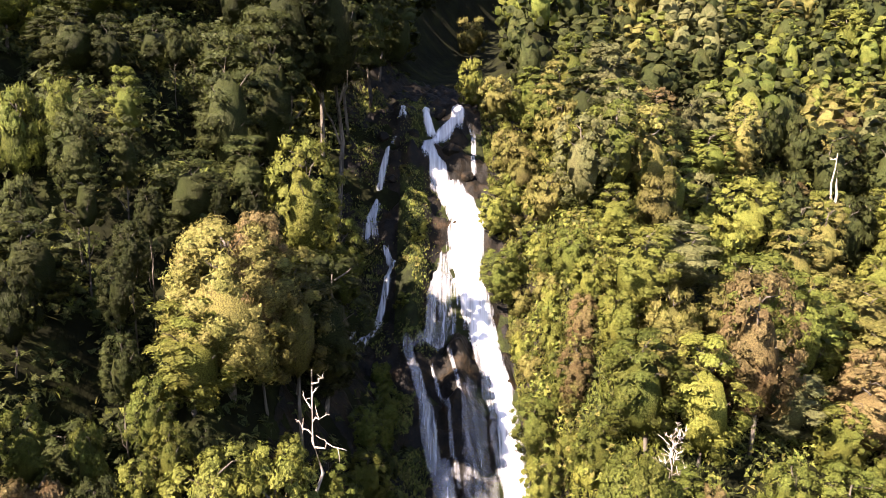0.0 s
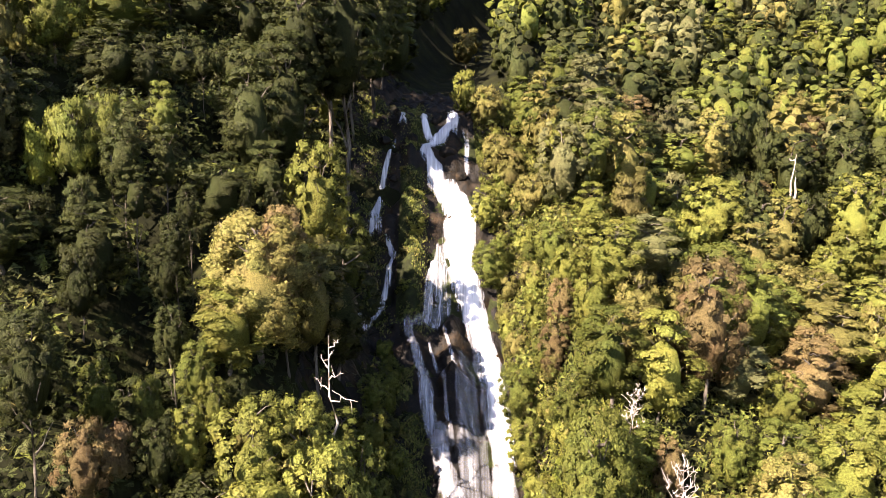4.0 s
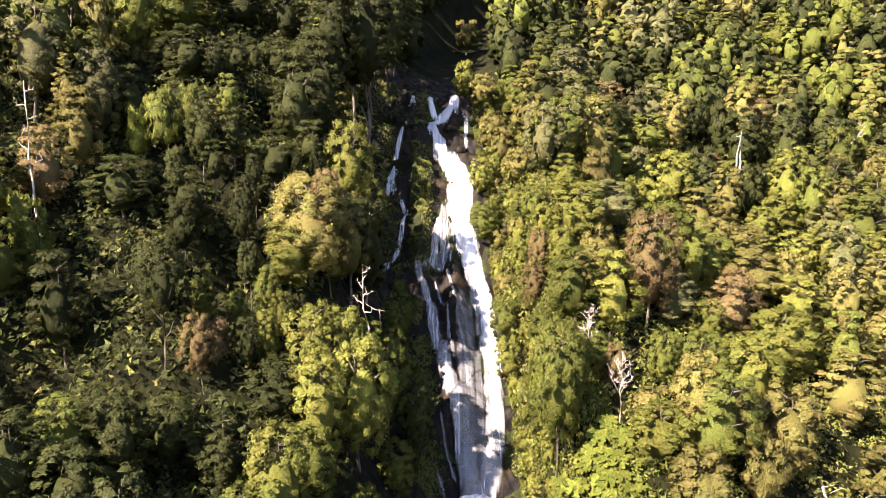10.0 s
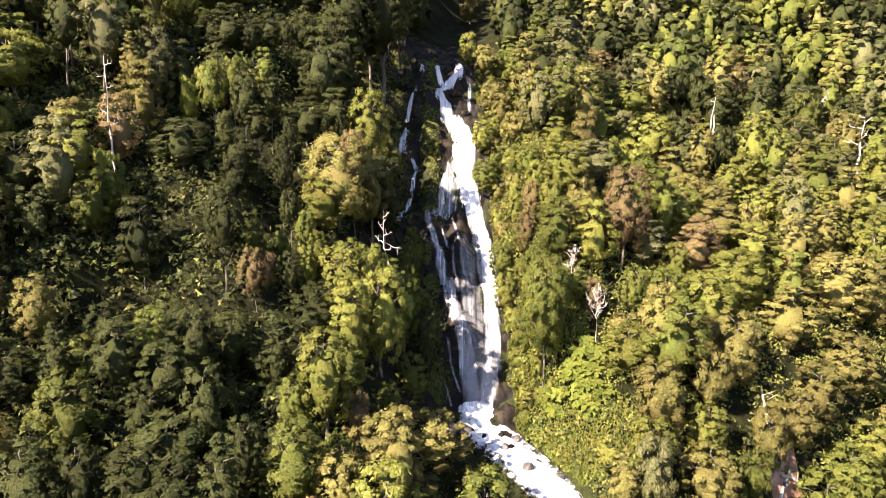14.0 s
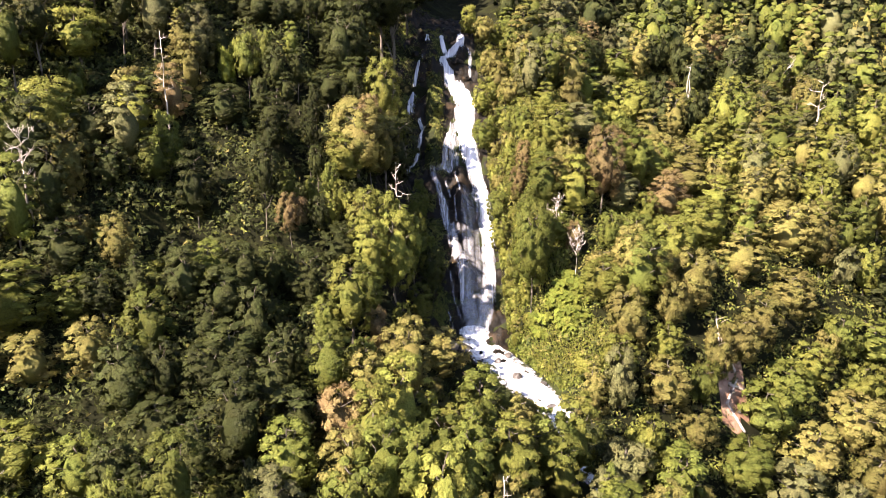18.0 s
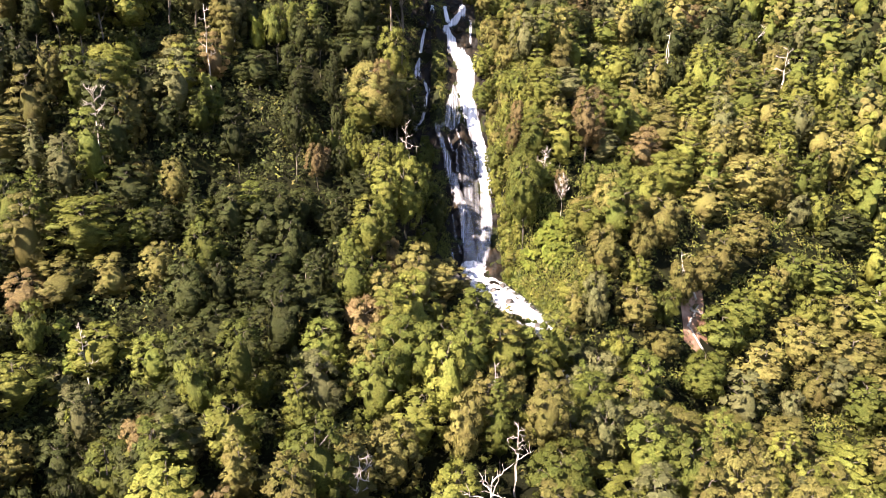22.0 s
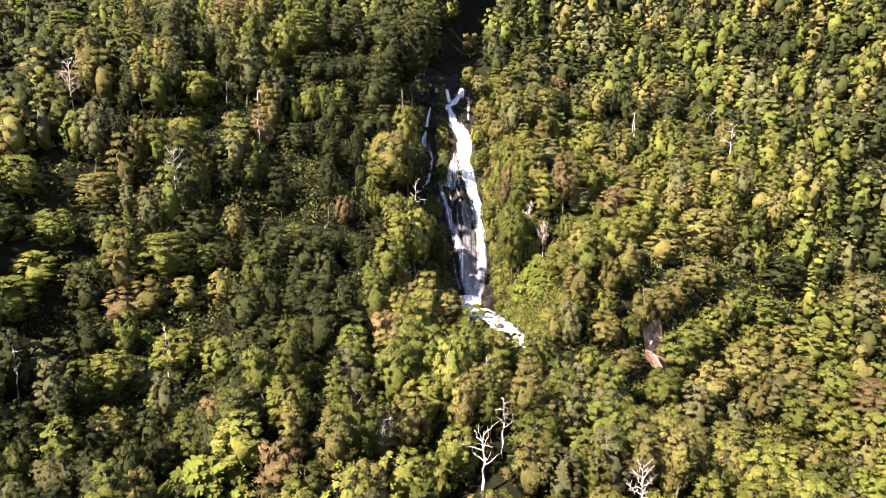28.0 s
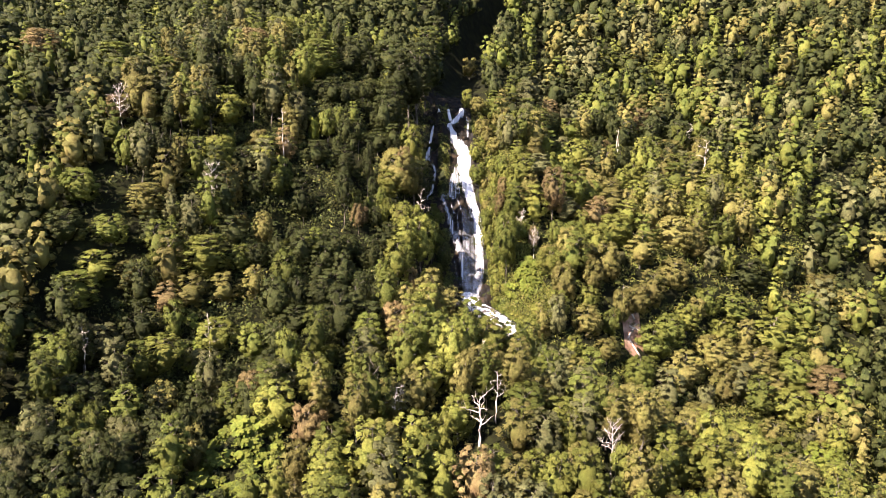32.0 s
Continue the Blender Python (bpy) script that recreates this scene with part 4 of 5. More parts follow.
def clear_of_stream(x, y):
    sd, _ = stream_at(x, y)
    lw = 4.5 + 6.0 * window(y, 58, 88, 2) - 2.5 * window(y, -60, 30, 3) + 1.9 * window(y, 94, 400, 2)
    rw = 5.2 - 3.0 * window(y, -60, 30, 3) + 1.2 * window(y, 94, 400, 2)
    return (sd < -lw) | (sd > rw)


# west palette leans to deep green to hold that slope's shade in its colour
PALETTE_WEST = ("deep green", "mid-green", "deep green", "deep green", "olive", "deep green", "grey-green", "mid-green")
PALETTE_EAST = ("yellow-green", "olive", "yellow-green", "mid-green", "olive", "yellow-green", "grey-green", "olive", "mid-green")
# shaded hollows between the stands, where no tree reaches the light
HOLLOWS = ((-31.0, 55.0, 2.6), (-37.0, 60.0, 2.8), (-24.0, 54.5, 2.0), (-41.0, 53.0, 2.6), (-34.0, 48.0, 2.2), (-29.0, 71.0, 2.6), (-38.0, 69.0, 2.8), (-22.0, 70.0, 2.2), (-34.0, 37.5, 3.0), (-30.0, 30.5, 2.8), (-24.5, 37.0, 2.4), (-47.0, 37.0, 3.0), (-38.0, 26.0, 3.0), (-26.0, 5.0, 2.6), (-40.0, 8.0, 3.2), (-20.0, -5.0, 2.6), (-55.0, 22.0, 3.4), (-17.0, 71.0, 2.0), (-25.0, 63.0, 2.8), (-16.0, 61.5, 2.2), (-30.0, 66.0, 3.0), (-20.1, 32.2, 3.4), (-15.3, 28.9, 2.4), (-14.6, 18.3, 2.7), (-16.7, 18.8, 2.2), (-28.7, 35.1, 3.4), (-28.6, 15.8, 2.6), (-42.3, 45.6, 3.3), (-49.0, 42.9, 3.3), (-20.0, 41.8, 2.8), (46.6, 52.5, 1.4),
           (57.4, 49.3, 1.6), (33.0, 34.8, 1.4), (33.9, 86.7, 1.6), (62.2, 90.1, 2.0), (-59.9, 1.5, 4.8), (-48.7, -8.5, 4.5), (-43.9, -2.2, 4.3), (-15.8, 10.8, 2.6), (75.6, 52.9, 2.7), (53.5, 37.4, 1.9),
           (35.6, 23.1, 2.9), (28.9, -12.3, 2.0), (29.0, 26.1, 1.9), (-71.5, -1.5, 4.2), (-45.2, -20.5, 4.1), (-67.9, 19.7, 4.8), (-14.3, -9.9, 2.5), (-18.9, 72.8, 2.9), (-21.6, 58.4, 3.0), (-27.3, 48.8, 1.8),
           (-22.3, 43.0, 2.7))
TAKEN += [(3.3, -19.5, 5.0), (4.0, -24.0, 5.0), (6.6, -12.5, 3.4), (7.0, -16.0, 3.0)]
TAKEN += [(16.4, 37.6, 6.4), (14.0, 40.0, 4.0)]
TAKEN += [(-32.5, -23.5, 15.0), (-31.5, -30.0, 12.0)]
TAKEN += [(x, y, 1.2 * r - 0.4) for x, y, r in HOLLOWS]
spots = scatter(5, -78, 84, -48, 98, 3.9, 36000, TAKEN)
X = np.array([s[0] for s in spots])
Y = np.array([s[1] for s in spots])
free = clear_of_stream(X, Y)
rng = np.random.default_rng(9)
LEFT = []
for (x, y, g), ok in zip(spots, free):
    east = float(stream_at(x, y)[0]) > 0
    pick = rng.random()
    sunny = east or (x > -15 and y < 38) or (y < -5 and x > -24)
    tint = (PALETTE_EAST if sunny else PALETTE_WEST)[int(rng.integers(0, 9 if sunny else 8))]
    turn, var, var2 = rng.uniform(0, 6.28), rng.uniform(0.68, 1.22), rng.uniform(0.82, 1.22)
    lx, ly = rng.normal(0, 0.05), rng.normal(0, 0.05)
    if not ok:
        continue
    if east:
        kind = "beech_tree" if pick < 0.24 else "broadleaf_tree" if pick < 0.44 else "laurel_tree" if pick < 0.60 else "cypress_tree" if pick < 0.82 else "shrub" if pick < 0.97 else "conifer"
    else:
        kind = "beech_tree" if pick < 0.32 else "broadleaf_tree" if pick < 0.50 else "laurel_tree" if pick < 0.68 else "cypress_tree" if pick < 0.80 else "conifer" if pick < 0.88 else "shrub"
    if not sunny and -60 < x and tint == "olive":
        tint = "mid-green"
    # zone of painted shade: lower trees, all in the darkest leaf tint
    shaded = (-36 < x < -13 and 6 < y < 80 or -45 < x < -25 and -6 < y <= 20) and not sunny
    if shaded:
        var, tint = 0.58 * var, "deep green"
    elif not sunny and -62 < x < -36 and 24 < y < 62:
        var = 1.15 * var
    # lighter leaf tints stand in for the better-lit part of the slope
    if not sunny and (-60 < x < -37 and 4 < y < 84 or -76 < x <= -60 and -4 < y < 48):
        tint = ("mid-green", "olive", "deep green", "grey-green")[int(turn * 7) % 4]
    if east and y > 78:
        tint = ("mid-green", "deep green", "olive", "grey-green", "mid-green", "deep green")[int(turn * 7) % 6]
    wall_zone = 4 < x < 21 and 27 < y < 46 and east
    toe_zone = -6 < x < 16 and 17 < y < 40 and not east
    if wall_zone and int(turn * 10) % 10 < 3:
        kind, var, var2 = "broadleaf_tree", 0.55 * var, 0.72 * var2
        tint = ("mid-green", "yellow-green", "olive")[int(turn * 3) % 3]
    elif wall_zone or toe_zone:
        kind, var, var2 = "shrub", var * 0.8, var2 * 0.75
        tint = ("lime green", "yellow-green", "yellow-green")[int(turn * 3) % 3] if wall_zone else tint
    if -8.0 < x < 12 and 27 < y < 64 and not east:
        continue
    if COUNT.get(kind, 0) >= 299:
        kind = min(("laurel_tree", "cypress_tree", "broadleaf_tree", "beech_tree", "shrub"), key=lambda k: COUNT.get(k, 0))
    _, kh, kr = KINDS[kind][:3]
    if COUNT.get(kind, 0) >= 299 or not (-72 < x < 78 and y < 96):
        LEFT.append((x, y, g, tint))
        continue
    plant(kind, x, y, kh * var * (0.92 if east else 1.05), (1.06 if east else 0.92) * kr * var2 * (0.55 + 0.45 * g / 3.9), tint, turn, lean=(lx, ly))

# distant trees, past counting
far = [s + ("",) for s in scatter(6, -130, 165, -48, 172, 4.5, 30000, [])]
far += [s + ("",) for s in scatter(7, -190, 210, -150, 260, 9.0, 9000, []) if not (-130 < s[0] < 165 and -48 < s[1] < 172)]
rng = np.random.default_rng(12)
trees, facing, corners, which, first = [], [], [], [], 0
names = list(LEAF)
base = [crown_parts(np.random.default_rng(50 + i), form, h, r, 210, 0.44, 0.42) for i, (form, h, r) in enumerate((("layered", 10.5, 3.3), ("rounded", 9.5, 3.2), ("brush", 9, 2.9), ("rounded", 10, 3.0), ("spire", 11, 2.6)))]
plain = [crown_parts(np.random.default_rng(60 + i), form, h, r, 40, 0.9, 0.14) for i, (form, h, r) in enumerate((("layered", 10.5, 3.3), ("rounded", 9.5, 3.2), ("brush", 9, 2.9), ("rounded", 10, 3.0), ("spire", 11, 2.6)))]
fx, fy = np.array([s[0] for s in far]), np.array([s[1] for s in far])
okf = clear_of_stream(fx, fy)
for (x, y, g, tint), ok in zip(far + LEFT, list(okf) + [True] * len(LEFT)):
    east = x > np.interp(y, STREAM[::-1, 1], STREAM[::-1, 0])
    k, s, a = int(rng.integers(0, 5)), rng.uniform(0.75, 1.25), rng.uniform(0, 6.28)
    # west side almost all deep green: its slope shade is in the leaf colour
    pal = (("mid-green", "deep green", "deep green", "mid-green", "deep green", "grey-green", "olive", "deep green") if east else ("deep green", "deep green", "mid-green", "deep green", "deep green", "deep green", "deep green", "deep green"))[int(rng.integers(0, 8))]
    if not ok or (not tint and -78 < x < 84 and -48 < y < 98):
        continue
    hidden = abs(x) > 0.66 * (y + 119) + 8 or y > 150
    v, nrm, tri, loose = (plain if hidden else base)[k]
    ca, sa = math.cos(a), math.sin(a)
    spin = np.array([[ca, sa, 0], [-sa, ca, 0], [0, 0, 1.0]])
    trees.append((v * [s, s, s * rng.uniform(0.85, 1.15)]) @ spin + [x, y, float(ground(x, y)) - 0.3])
    facing.append(nrm @ spin)
    corners.append(tri + first)
    first += len(v)
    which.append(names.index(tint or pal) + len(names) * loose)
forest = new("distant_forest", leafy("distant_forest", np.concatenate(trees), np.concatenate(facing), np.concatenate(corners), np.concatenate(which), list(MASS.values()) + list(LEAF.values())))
tagged(forest, "mixed green and russet forest covering the upper slopes", "forest", kind="stuff")

# low bushes and ferns filling the floor between the trunks, tinted dark to deepen the shade there
rng = np.random.default_rng(21)
n = 8000
gx, gy = rng.uniform(-85, 130, n), rng.uniform(-50, 105, n)
gx, gy = np.append(gx, rng.uniform(-62, -11, 5200)), np.append(gy, rng.uniform(-8, 84, 5200))
keep = clear_of_stream(gx, gy) & (np.abs(gx) < 0.66 * (gy + 119) + 6)
gx, gy = gx[keep], gy[keep]
heads = np.stack([gx, gy, ground(gx, gy) + 0.3], 1)
c, d = clumps(rng, heads, rng.uniform(0.9, 1.9, len(gx)), 0.7, 15 * len(gx))
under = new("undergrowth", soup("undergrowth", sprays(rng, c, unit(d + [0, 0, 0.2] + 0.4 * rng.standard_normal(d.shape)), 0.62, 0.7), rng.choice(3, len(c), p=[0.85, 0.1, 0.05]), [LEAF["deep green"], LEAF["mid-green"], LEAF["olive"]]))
tagged(under, "low dark green bushes and ferns covering the forest floor", "undergrowth", kind="stuff")

# brighter bushes on the open ground of the east bank and beside the stream
n = 3400
gx, gy = rng.uniform(8, 96, n), rng.uniform(12, 96, n)
keep = (stream_at(gx, gy)[0] > 3.4) & (np.hypot((gx - 39.8) / 2.6, (gy - 34) / 4.8) > 1)
gx, gy = gx[keep], gy[keep]
heads = np.stack([gx, gy, ground(gx, gy) + 0.5], 1)
c, d = clumps(rng, heads, rng.uniform(0.9, 1.9, len(gx)), 0.8, 40 * len(gx))
bushes = new("bank_bushes", soup("bank_bushes", sprays(rng, c, unit(d + [0, 0, 0.15] + 0.35 * rng.standard_normal(d.shape)), 0.44, 0.7), rng.choice(4, len(c), p=[0.42, 0.25, 0.18, 0.15]), [LEAF["mid-green"], LEAF["olive"], LEAF["yellow-green"], LEAF["deep green"]]))
tagged(bushes, "low olive and mid-green bushes between the east bank trees", "undergrowth", kind="stuff")

# ferns and creepers hanging on the sunlit wall east of the falls
n = 42000
gy = rng.uniform(30, 94, n)
gx = np.interp(gy, STREAM[::-1, 1], STREAM[::-1, 0]) + np.where(gy > 76, 3.2, 4.4) + 9.5 * rng.random(n) ** 1.3
wall = np.where(gx < 9.8, np.maximum(rock(gx, gy), ground(gx, gy)), ground(gx, gy))
c = np.stack([gx, gy, wall + rng.uniform(0.05, 0.8, n)], 1)
e = 0.4
slope_n = unit(np.stack([(wall - ground(gx + e, gy)) / e, (wall - ground(gx, gy + e)) / e, np.ones(n)], 1))
tone = np.where(gy < 52, rng.choice(4, n, p=[0.45, 0.35, 0.15, 0.05]), rng.choice(4, n, p=[0.05, 0.45, 0.25, 0.25]))
hang = new("hanging_ferns", soup("hanging_ferns", sprays(rng, c, unit(slope_n + 0.55 * rng.standard_normal((n, 3))), 0.42, 0.5, along=np.array([0, -0.3, -1.0])), tone, [LEAF["lime green"], LEAF["yellow-green"], LEAF["mid-green"], LEAF["olive"]]))
tagged(hang, "bright ferns and creepers draping the sunlit gorge wall", "ferns", kind="stuff")

# moss, tufts and small ferns on the rock between and beside the arms of the falls
n = 26000
gy = rng.uniform(40, 90, n)
xs = np.interp(gy, STREAM[::-1, 1], STREAM[::-1, 0])
gx = np.where(rng.random(n) < 0.45, xs - 4.6 + rng.normal(0, 0.75, n), xs - 9.8 + rng.normal(0, 1.1, n))
gx = np.where(gy < 62, xs - 5.8 + rng.normal(0, 0.9, n), gx)
keep = (wave(gx, gy, 5, 31) > -0.35) & ((gy > 63) | (gy < 60))
gx, gy = gx[keep], gy[keep]
n = len(gx)
c = np.stack([gx, gy, rock(gx, gy) + rng.uniform(0.0, 0.35, n)], 1)
tuft = new("moss_tufts", soup("moss_tufts", sprays(rng, c, unit(np.array([0, -0.7, 0.7]) + 0.5 * rng.standard_normal((n, 3))), 0.30, 0.5, along=np.array([0, -0.3, -0.8])), rng.choice(3, n, p=[0.35, 0.4, 0.25]), [LEAF["deep green"], LEAF["mid-green"], LEAF["olive"]]))
tagged(tuft, "moss and small ferns clinging to wet rock beside the falls", "moss", kind="stuff")


# ---- falling water ----
def water_strip(name, mat, rows, lift=0.35, across=14, step=0.45, parent=None):
    """A sheet of water laid over the rock; rows: (y, x of its west rim, x of its east rim), from the top down."""
    rows = np.array(rows, float)[::-1]
    y0, y1 = rows[0, 0], rows[-1, 0]
    ys = np.linspace(y1, y0, max(4, int(abs(y1 - y0) / step)))
    a, b = np.interp(ys, rows[:, 0], rows[:, 1]), np.interp(ys, rows[:, 0], rows[:, 2])
    rag = 0.16 * min(1.0, float((b - a).mean()) / 2)
    a = a + rag * (wave(ys * 0, ys, 2.6, 21 + rows[0, 1]) + 0.7 * wave(ys * 0, ys, 1.1, 22 + rows[0, 1]))
    b = b + rag * (wave(ys * 0, ys, 2.9, 31 + rows[0, 1]) + 0.7 * wave(ys * 0, ys, 1.2, 32 + rows[0, 1]))
    k = np.linspace(0, 1, across)
    Xw = a[:, None] + (b - a)[:, None] * k
    Yw = np.repeat(ys[:, None], across, 1)
    bow = np.sin(k * math.pi) ** 0.5
    Zw = bed_smooth(Xw, Yw) + (lift + 0.25) * bow + 0.10 * wave(Xw, Yw, 1.1, 9) - 0.05
    n, m = across, len(ys)
    i = (np.arange(m - 1)[:, None] * n + np.arange(n - 1)[None, :]).ravel()
    quads = np.stack([i, i + n, i + n + 1, i + 1], 1)
    me = bpy.data.meshes.new(name)
    me.from_pydata(np.stack([Xw, Yw, Zw], -1).reshape(-1, 3).tolist(), [], quads.tolist())
    run = np.concatenate([[0], np.cumsum(np.hypot(np.diff(Yw[:, n // 2]), np.diff(Zw[:, n // 2])))])
    uv = np.stack([Xw, np.repeat(run[:, None], n, 1)], -1).reshape(-1, 2)
    ends = np.minimum(np.arange(m), np.arange(m)[::-1])[:, None] / 2.5
    rim = np.stack([np.minimum(np.minimum(k, 1 - k)[None, :] * 2, ends + 0.05), np.zeros((m, n))], -1).reshape(-1, 2)
    for layer, val in (("UVMap", uv), ("rim", rim)):
        me.uv_layers.new(name=layer).data.foreach_set("uv", val[quads.ravel()].ravel().astype(np.float32))
    me.materials.append(mat)
    me.polygons.foreach_set("use_smooth", np.ones(len(quads), bool))
    ob = new(name, me)
    ob.parent = parent
    return ob


falls = new("waterfall")
tagged(falls, "tall white waterfall sliding down dark rock in several tiers", "waterfall", kind="structure")
# upper chutes
water_strip("upper_chute", SHADE_WATER, [(86.6, 0.9, 2.2), (85.2, 0.8, 2.4), (84.0, 0.9, 3.0), (83.2, -0.6, 2.4), (82.4, -1.7, 1.4), (81.4, -2.4, -0.6), (80.6, -2.6, -0.9), (79.7, -2.7, 0.0), (78.8, -2.4, 0.8), (77.9, -1.8, 1.2), (77.0, -1.2, 1.8), (76.0, -0.4, 3.0)], lift=0.5, step=0.3, parent=falls)
water_strip("upper_side_chute", SHADE_WATER, [(85.2, -2.3, -1.5), (84.2, -2.6, -1.4), (83.0, -2.3, -0.9), (82.2, -2.0, 0.0)], lift=0.5, step=0.3, parent=falls)
water_strip("upper_side_chute", SHADE_WATER, [(84.8, -5.2, -4.0), (83.8, -5.3, -3.9), (83.0, -5.3, -4.0)], step=0.3, parent=falls)
water_strip("upper_side_chute", LACE_WATER, [(83.8, 2.8, 4.0), (82, 3.0, 4.0), (80.4, 3.0, 3.8), (78, 2.8, 4.2)], parent=falls)
water_strip("broad_veil", THIN_WATER, [(62, 1.6, 3.6), (59, 0.6, 4.8), (55, 0.4, 5.4), (51, 0.3, 6.2), (47, 0.4, 6.8), (44, 0.7, 6.8), (40.2, 1.2, 6.2)], lift=0.42, across=18, parent=falls)
# main slide
water_strip("main_curtain", WHITE_WATER, [(77.9, 0.4, 2.2), (77.0, -0.2, 3.6), (76.0, 0.1, 4.5), (74.4, 0.5, 4.8), (72, 0.5, 4.3), (69.8, 0.9, 4.3), (67.7, 1.4, 5.0), (65.6, 2.4, 5.6), (63.2, 3.6, 6.1), (60.8, 4.1, 6.6), (58.6, 4.4, 6.9), (55.5, 4.7, 7.2), (52.5, 4.9, 7.4)], lift=0.5, parent=falls)
water_strip("east_veil", VEIL_WATER, [(66.2, 1.6, 3.6), (63, 2.8, 4.6), (59, 3.6, 5.4), (55.5, 3.9, 6.4), (52, 4.2, 7.4), (48, 4.0, 7.7), (44, 3.4, 7.3), (40, 2.6, 6.3)], lift=0.3, parent=falls)
water_strip("east_veil", VEIL_WATER, [(55, 4.8, 7.0), (51, 4.8, 7.6), (47, 4.4, 7.6), (43, 3.6, 6.8), (39.5, 3.0, 6.0)], lift=0.65, parent=falls)
water_strip("lace_curtain", LACE_WATER, [(72.6, -0.5, 1.4), (69.8, -1.3, 1.7), (67.7, -1.9, 1.9), (65.6, -2.0, 1.6), (63.2, -3.0, 0.4)], lift=0.4, parent=falls)
water_strip("lace_curtain", VEIL_WATER, [(71.0, -0.6, 0.6), (68, -1.8, -0.2), (65.6, -2.0, -0.5), (62.6, -3.4, -1.8)], lift=0.45, across=8, parent=falls)
water_strip("west_curtain", VEIL_WATER, [(64.2, -4.4, -3.2), (61.2, -3.2, -1.2), (58.6, -2.6, -0.2), (56.2, -2.2, 0.4), (53.9, -1.6, 1.2), (51.8, -1.2, 1.9), (49.7, -0.6, 2.6), (47.7, 0.0, 3.6), (45.8, 0.3, 4.2), (42, 0.8, 4.8), (39.6, 1.2, 4.9)], lift=0.5, parent=falls)
water_strip("west_curtain", VEIL_WATER, [(62.6, -3.4, -2.4), (58.6, -2.0, -0.9), (55.8, -1.5, -0.2), (53, -0.9, 0.9), (49, 0.2, 2.0), (45, 1.0, 3.2), (41, 1.6, 3.8)], lift=0.7, across=9, parent=falls)
for rows in ([(63.2, -1.5, -0.9), (60.4, -0.5, 0.1), (58.4, 0.2, 0.8), (55.8, 0.4, 1.1), (52, 0.9, 1.8)],
             [(64.2, 0.0, 0.6), (61.6, 0.8, 1.4), (59.3, 1.4, 2.1), (57.1, 1.5, 2.3), (54.8, 2.2, 3.1), (50, 2.6, 3.8)],
             [(61.2, 1.7, 2.3), (58.5, 2.3, 3.1), (54, 3.0, 4.0)],
             [(48, -0.6, -0.1), (44.3, 0.2, 0.8), (41.3, 1.2, 1.8)],
             [(43, -1.0, -0.4), (39.7, 0.2, 0.8)]):
    water_strip("thin_stream", VEIL_WATER, rows, lift=0.25, across=5, parent=falls)
# side cascade
water_strip("side_cascade", SIDE_WATER, [(80.8, -6.5, -5.5), (78.4, -7.0, -6.1), (75.9, -7.9, -6.5), (74.4, -8.4, -6.5), (72.4, -8.9, -6.1)], lift=0.45, across=8, parent=falls)
water_strip("side_cascade", VEIL_WATER, [(82.4, -5.4, -4.6), (81.2, -6.4, -5.2), (80.4, -6.6, -5.6)], lift=0.4, across=6, parent=falls)
water_strip("side_cascade", SIDE_WATER, [(72.6, -6.6, -5.5), (70.6, -5.7, -4.6), (68.5, -6.2, -5.1), (66.8, -6.9, -5.8), (65.4, -7.9, -6.8), (63.7, -8.5, -7.1), (62.4, -9.3, -7.7)], lift=0.45, across=7, parent=falls)
water_strip("side_cascade", LACE_WATER, [(66.5, -8.6, -8.1), (64.5, -8.9, -8.2), (62.6, -9.6, -8.4)], lift=0.35, across=5, parent=falls)


def course(name, mat, pts, lift, parent=None):
    """Rushing water along the stream below the falls; pts: (x, y, half width)."""
    pts = np.array(pts, float)
    s = np.linspace(0, len(pts) - 1, 60)
    idx = np.arange(len(pts))
    px, py, pw = (np.interp(s, idx, pts[:, i]) for i in range(3))
    tx, ty = np.gradient(px), np.gradient(py)
    ln = np.hypot(tx, ty)
    nx, ny = -ty / ln, tx / ln
    k = np.linspace(-1, 1, 13)
    Xw, Yw = px[:, None] + nx[:, None] * pw[:, None] * k, py[:, None] + ny[:, None] * pw[:, None] * k
    mid = np.minimum.accumulate(ground(px, py)) + 0.35
    Zw = mid[:, None] + lift + 0.22 * wave(Xw, Yw, 2.2, 4) + 0.12 * wave(Xw, Yw, 0.9, 7) - 0.3 * np.abs(k) ** 3
    n, m = len(k), len(s)
    i = (np.arange(m - 1)[:, None] * n + np.arange(n - 1)[None, :]).ravel()
    quads = np.stack([i, i + 1, i + n + 1, i + n], 1)
    me = bpy.data.meshes.new(name)
    me.from_pydata(np.stack([Xw, Yw, Zw], -1).reshape(-1, 3).tolist(), [], quads.tolist())
    run = np.concatenate([[0], np.cumsum(np.hypot(np.diff(px), np.diff(py)))])
    uv = np.stack([np.repeat((k * 2)[None, :], m, 0), np.repeat(run[:, None], n, 1)], -1).reshape(-1, 2)
    rim = np.stack([np.repeat((1 - np.abs(k))[None, :], m, 0), np.zeros((m, n))], -1).reshape(-1, 2)
    for layer, val in (("UVMap", uv), ("rim", rim)):
        me.uv_layers.new(name=layer).data.foreach_set("uv", val[quads.ravel()].ravel().astype(np.float32))
    me.materials.append(mat)
    me.polygons.foreach_set("use_smooth", np.ones(len(quads), bool))
    ob = new(name, me)
    ob.parent = parent
    return ob


river = course("stream", FOAM, [(3.4, 41, 2.4), (4.2, 38.5, 3.0), (6, 36, 3.1), (9, 32, 3.2), (12, 28, 2.9), (14.2, 25.5, 2.0), (15.2, 22, 1.1), (16, 19, 1.0), (20, 14, 1.2), (24, 11, 1.2)], 0.2)
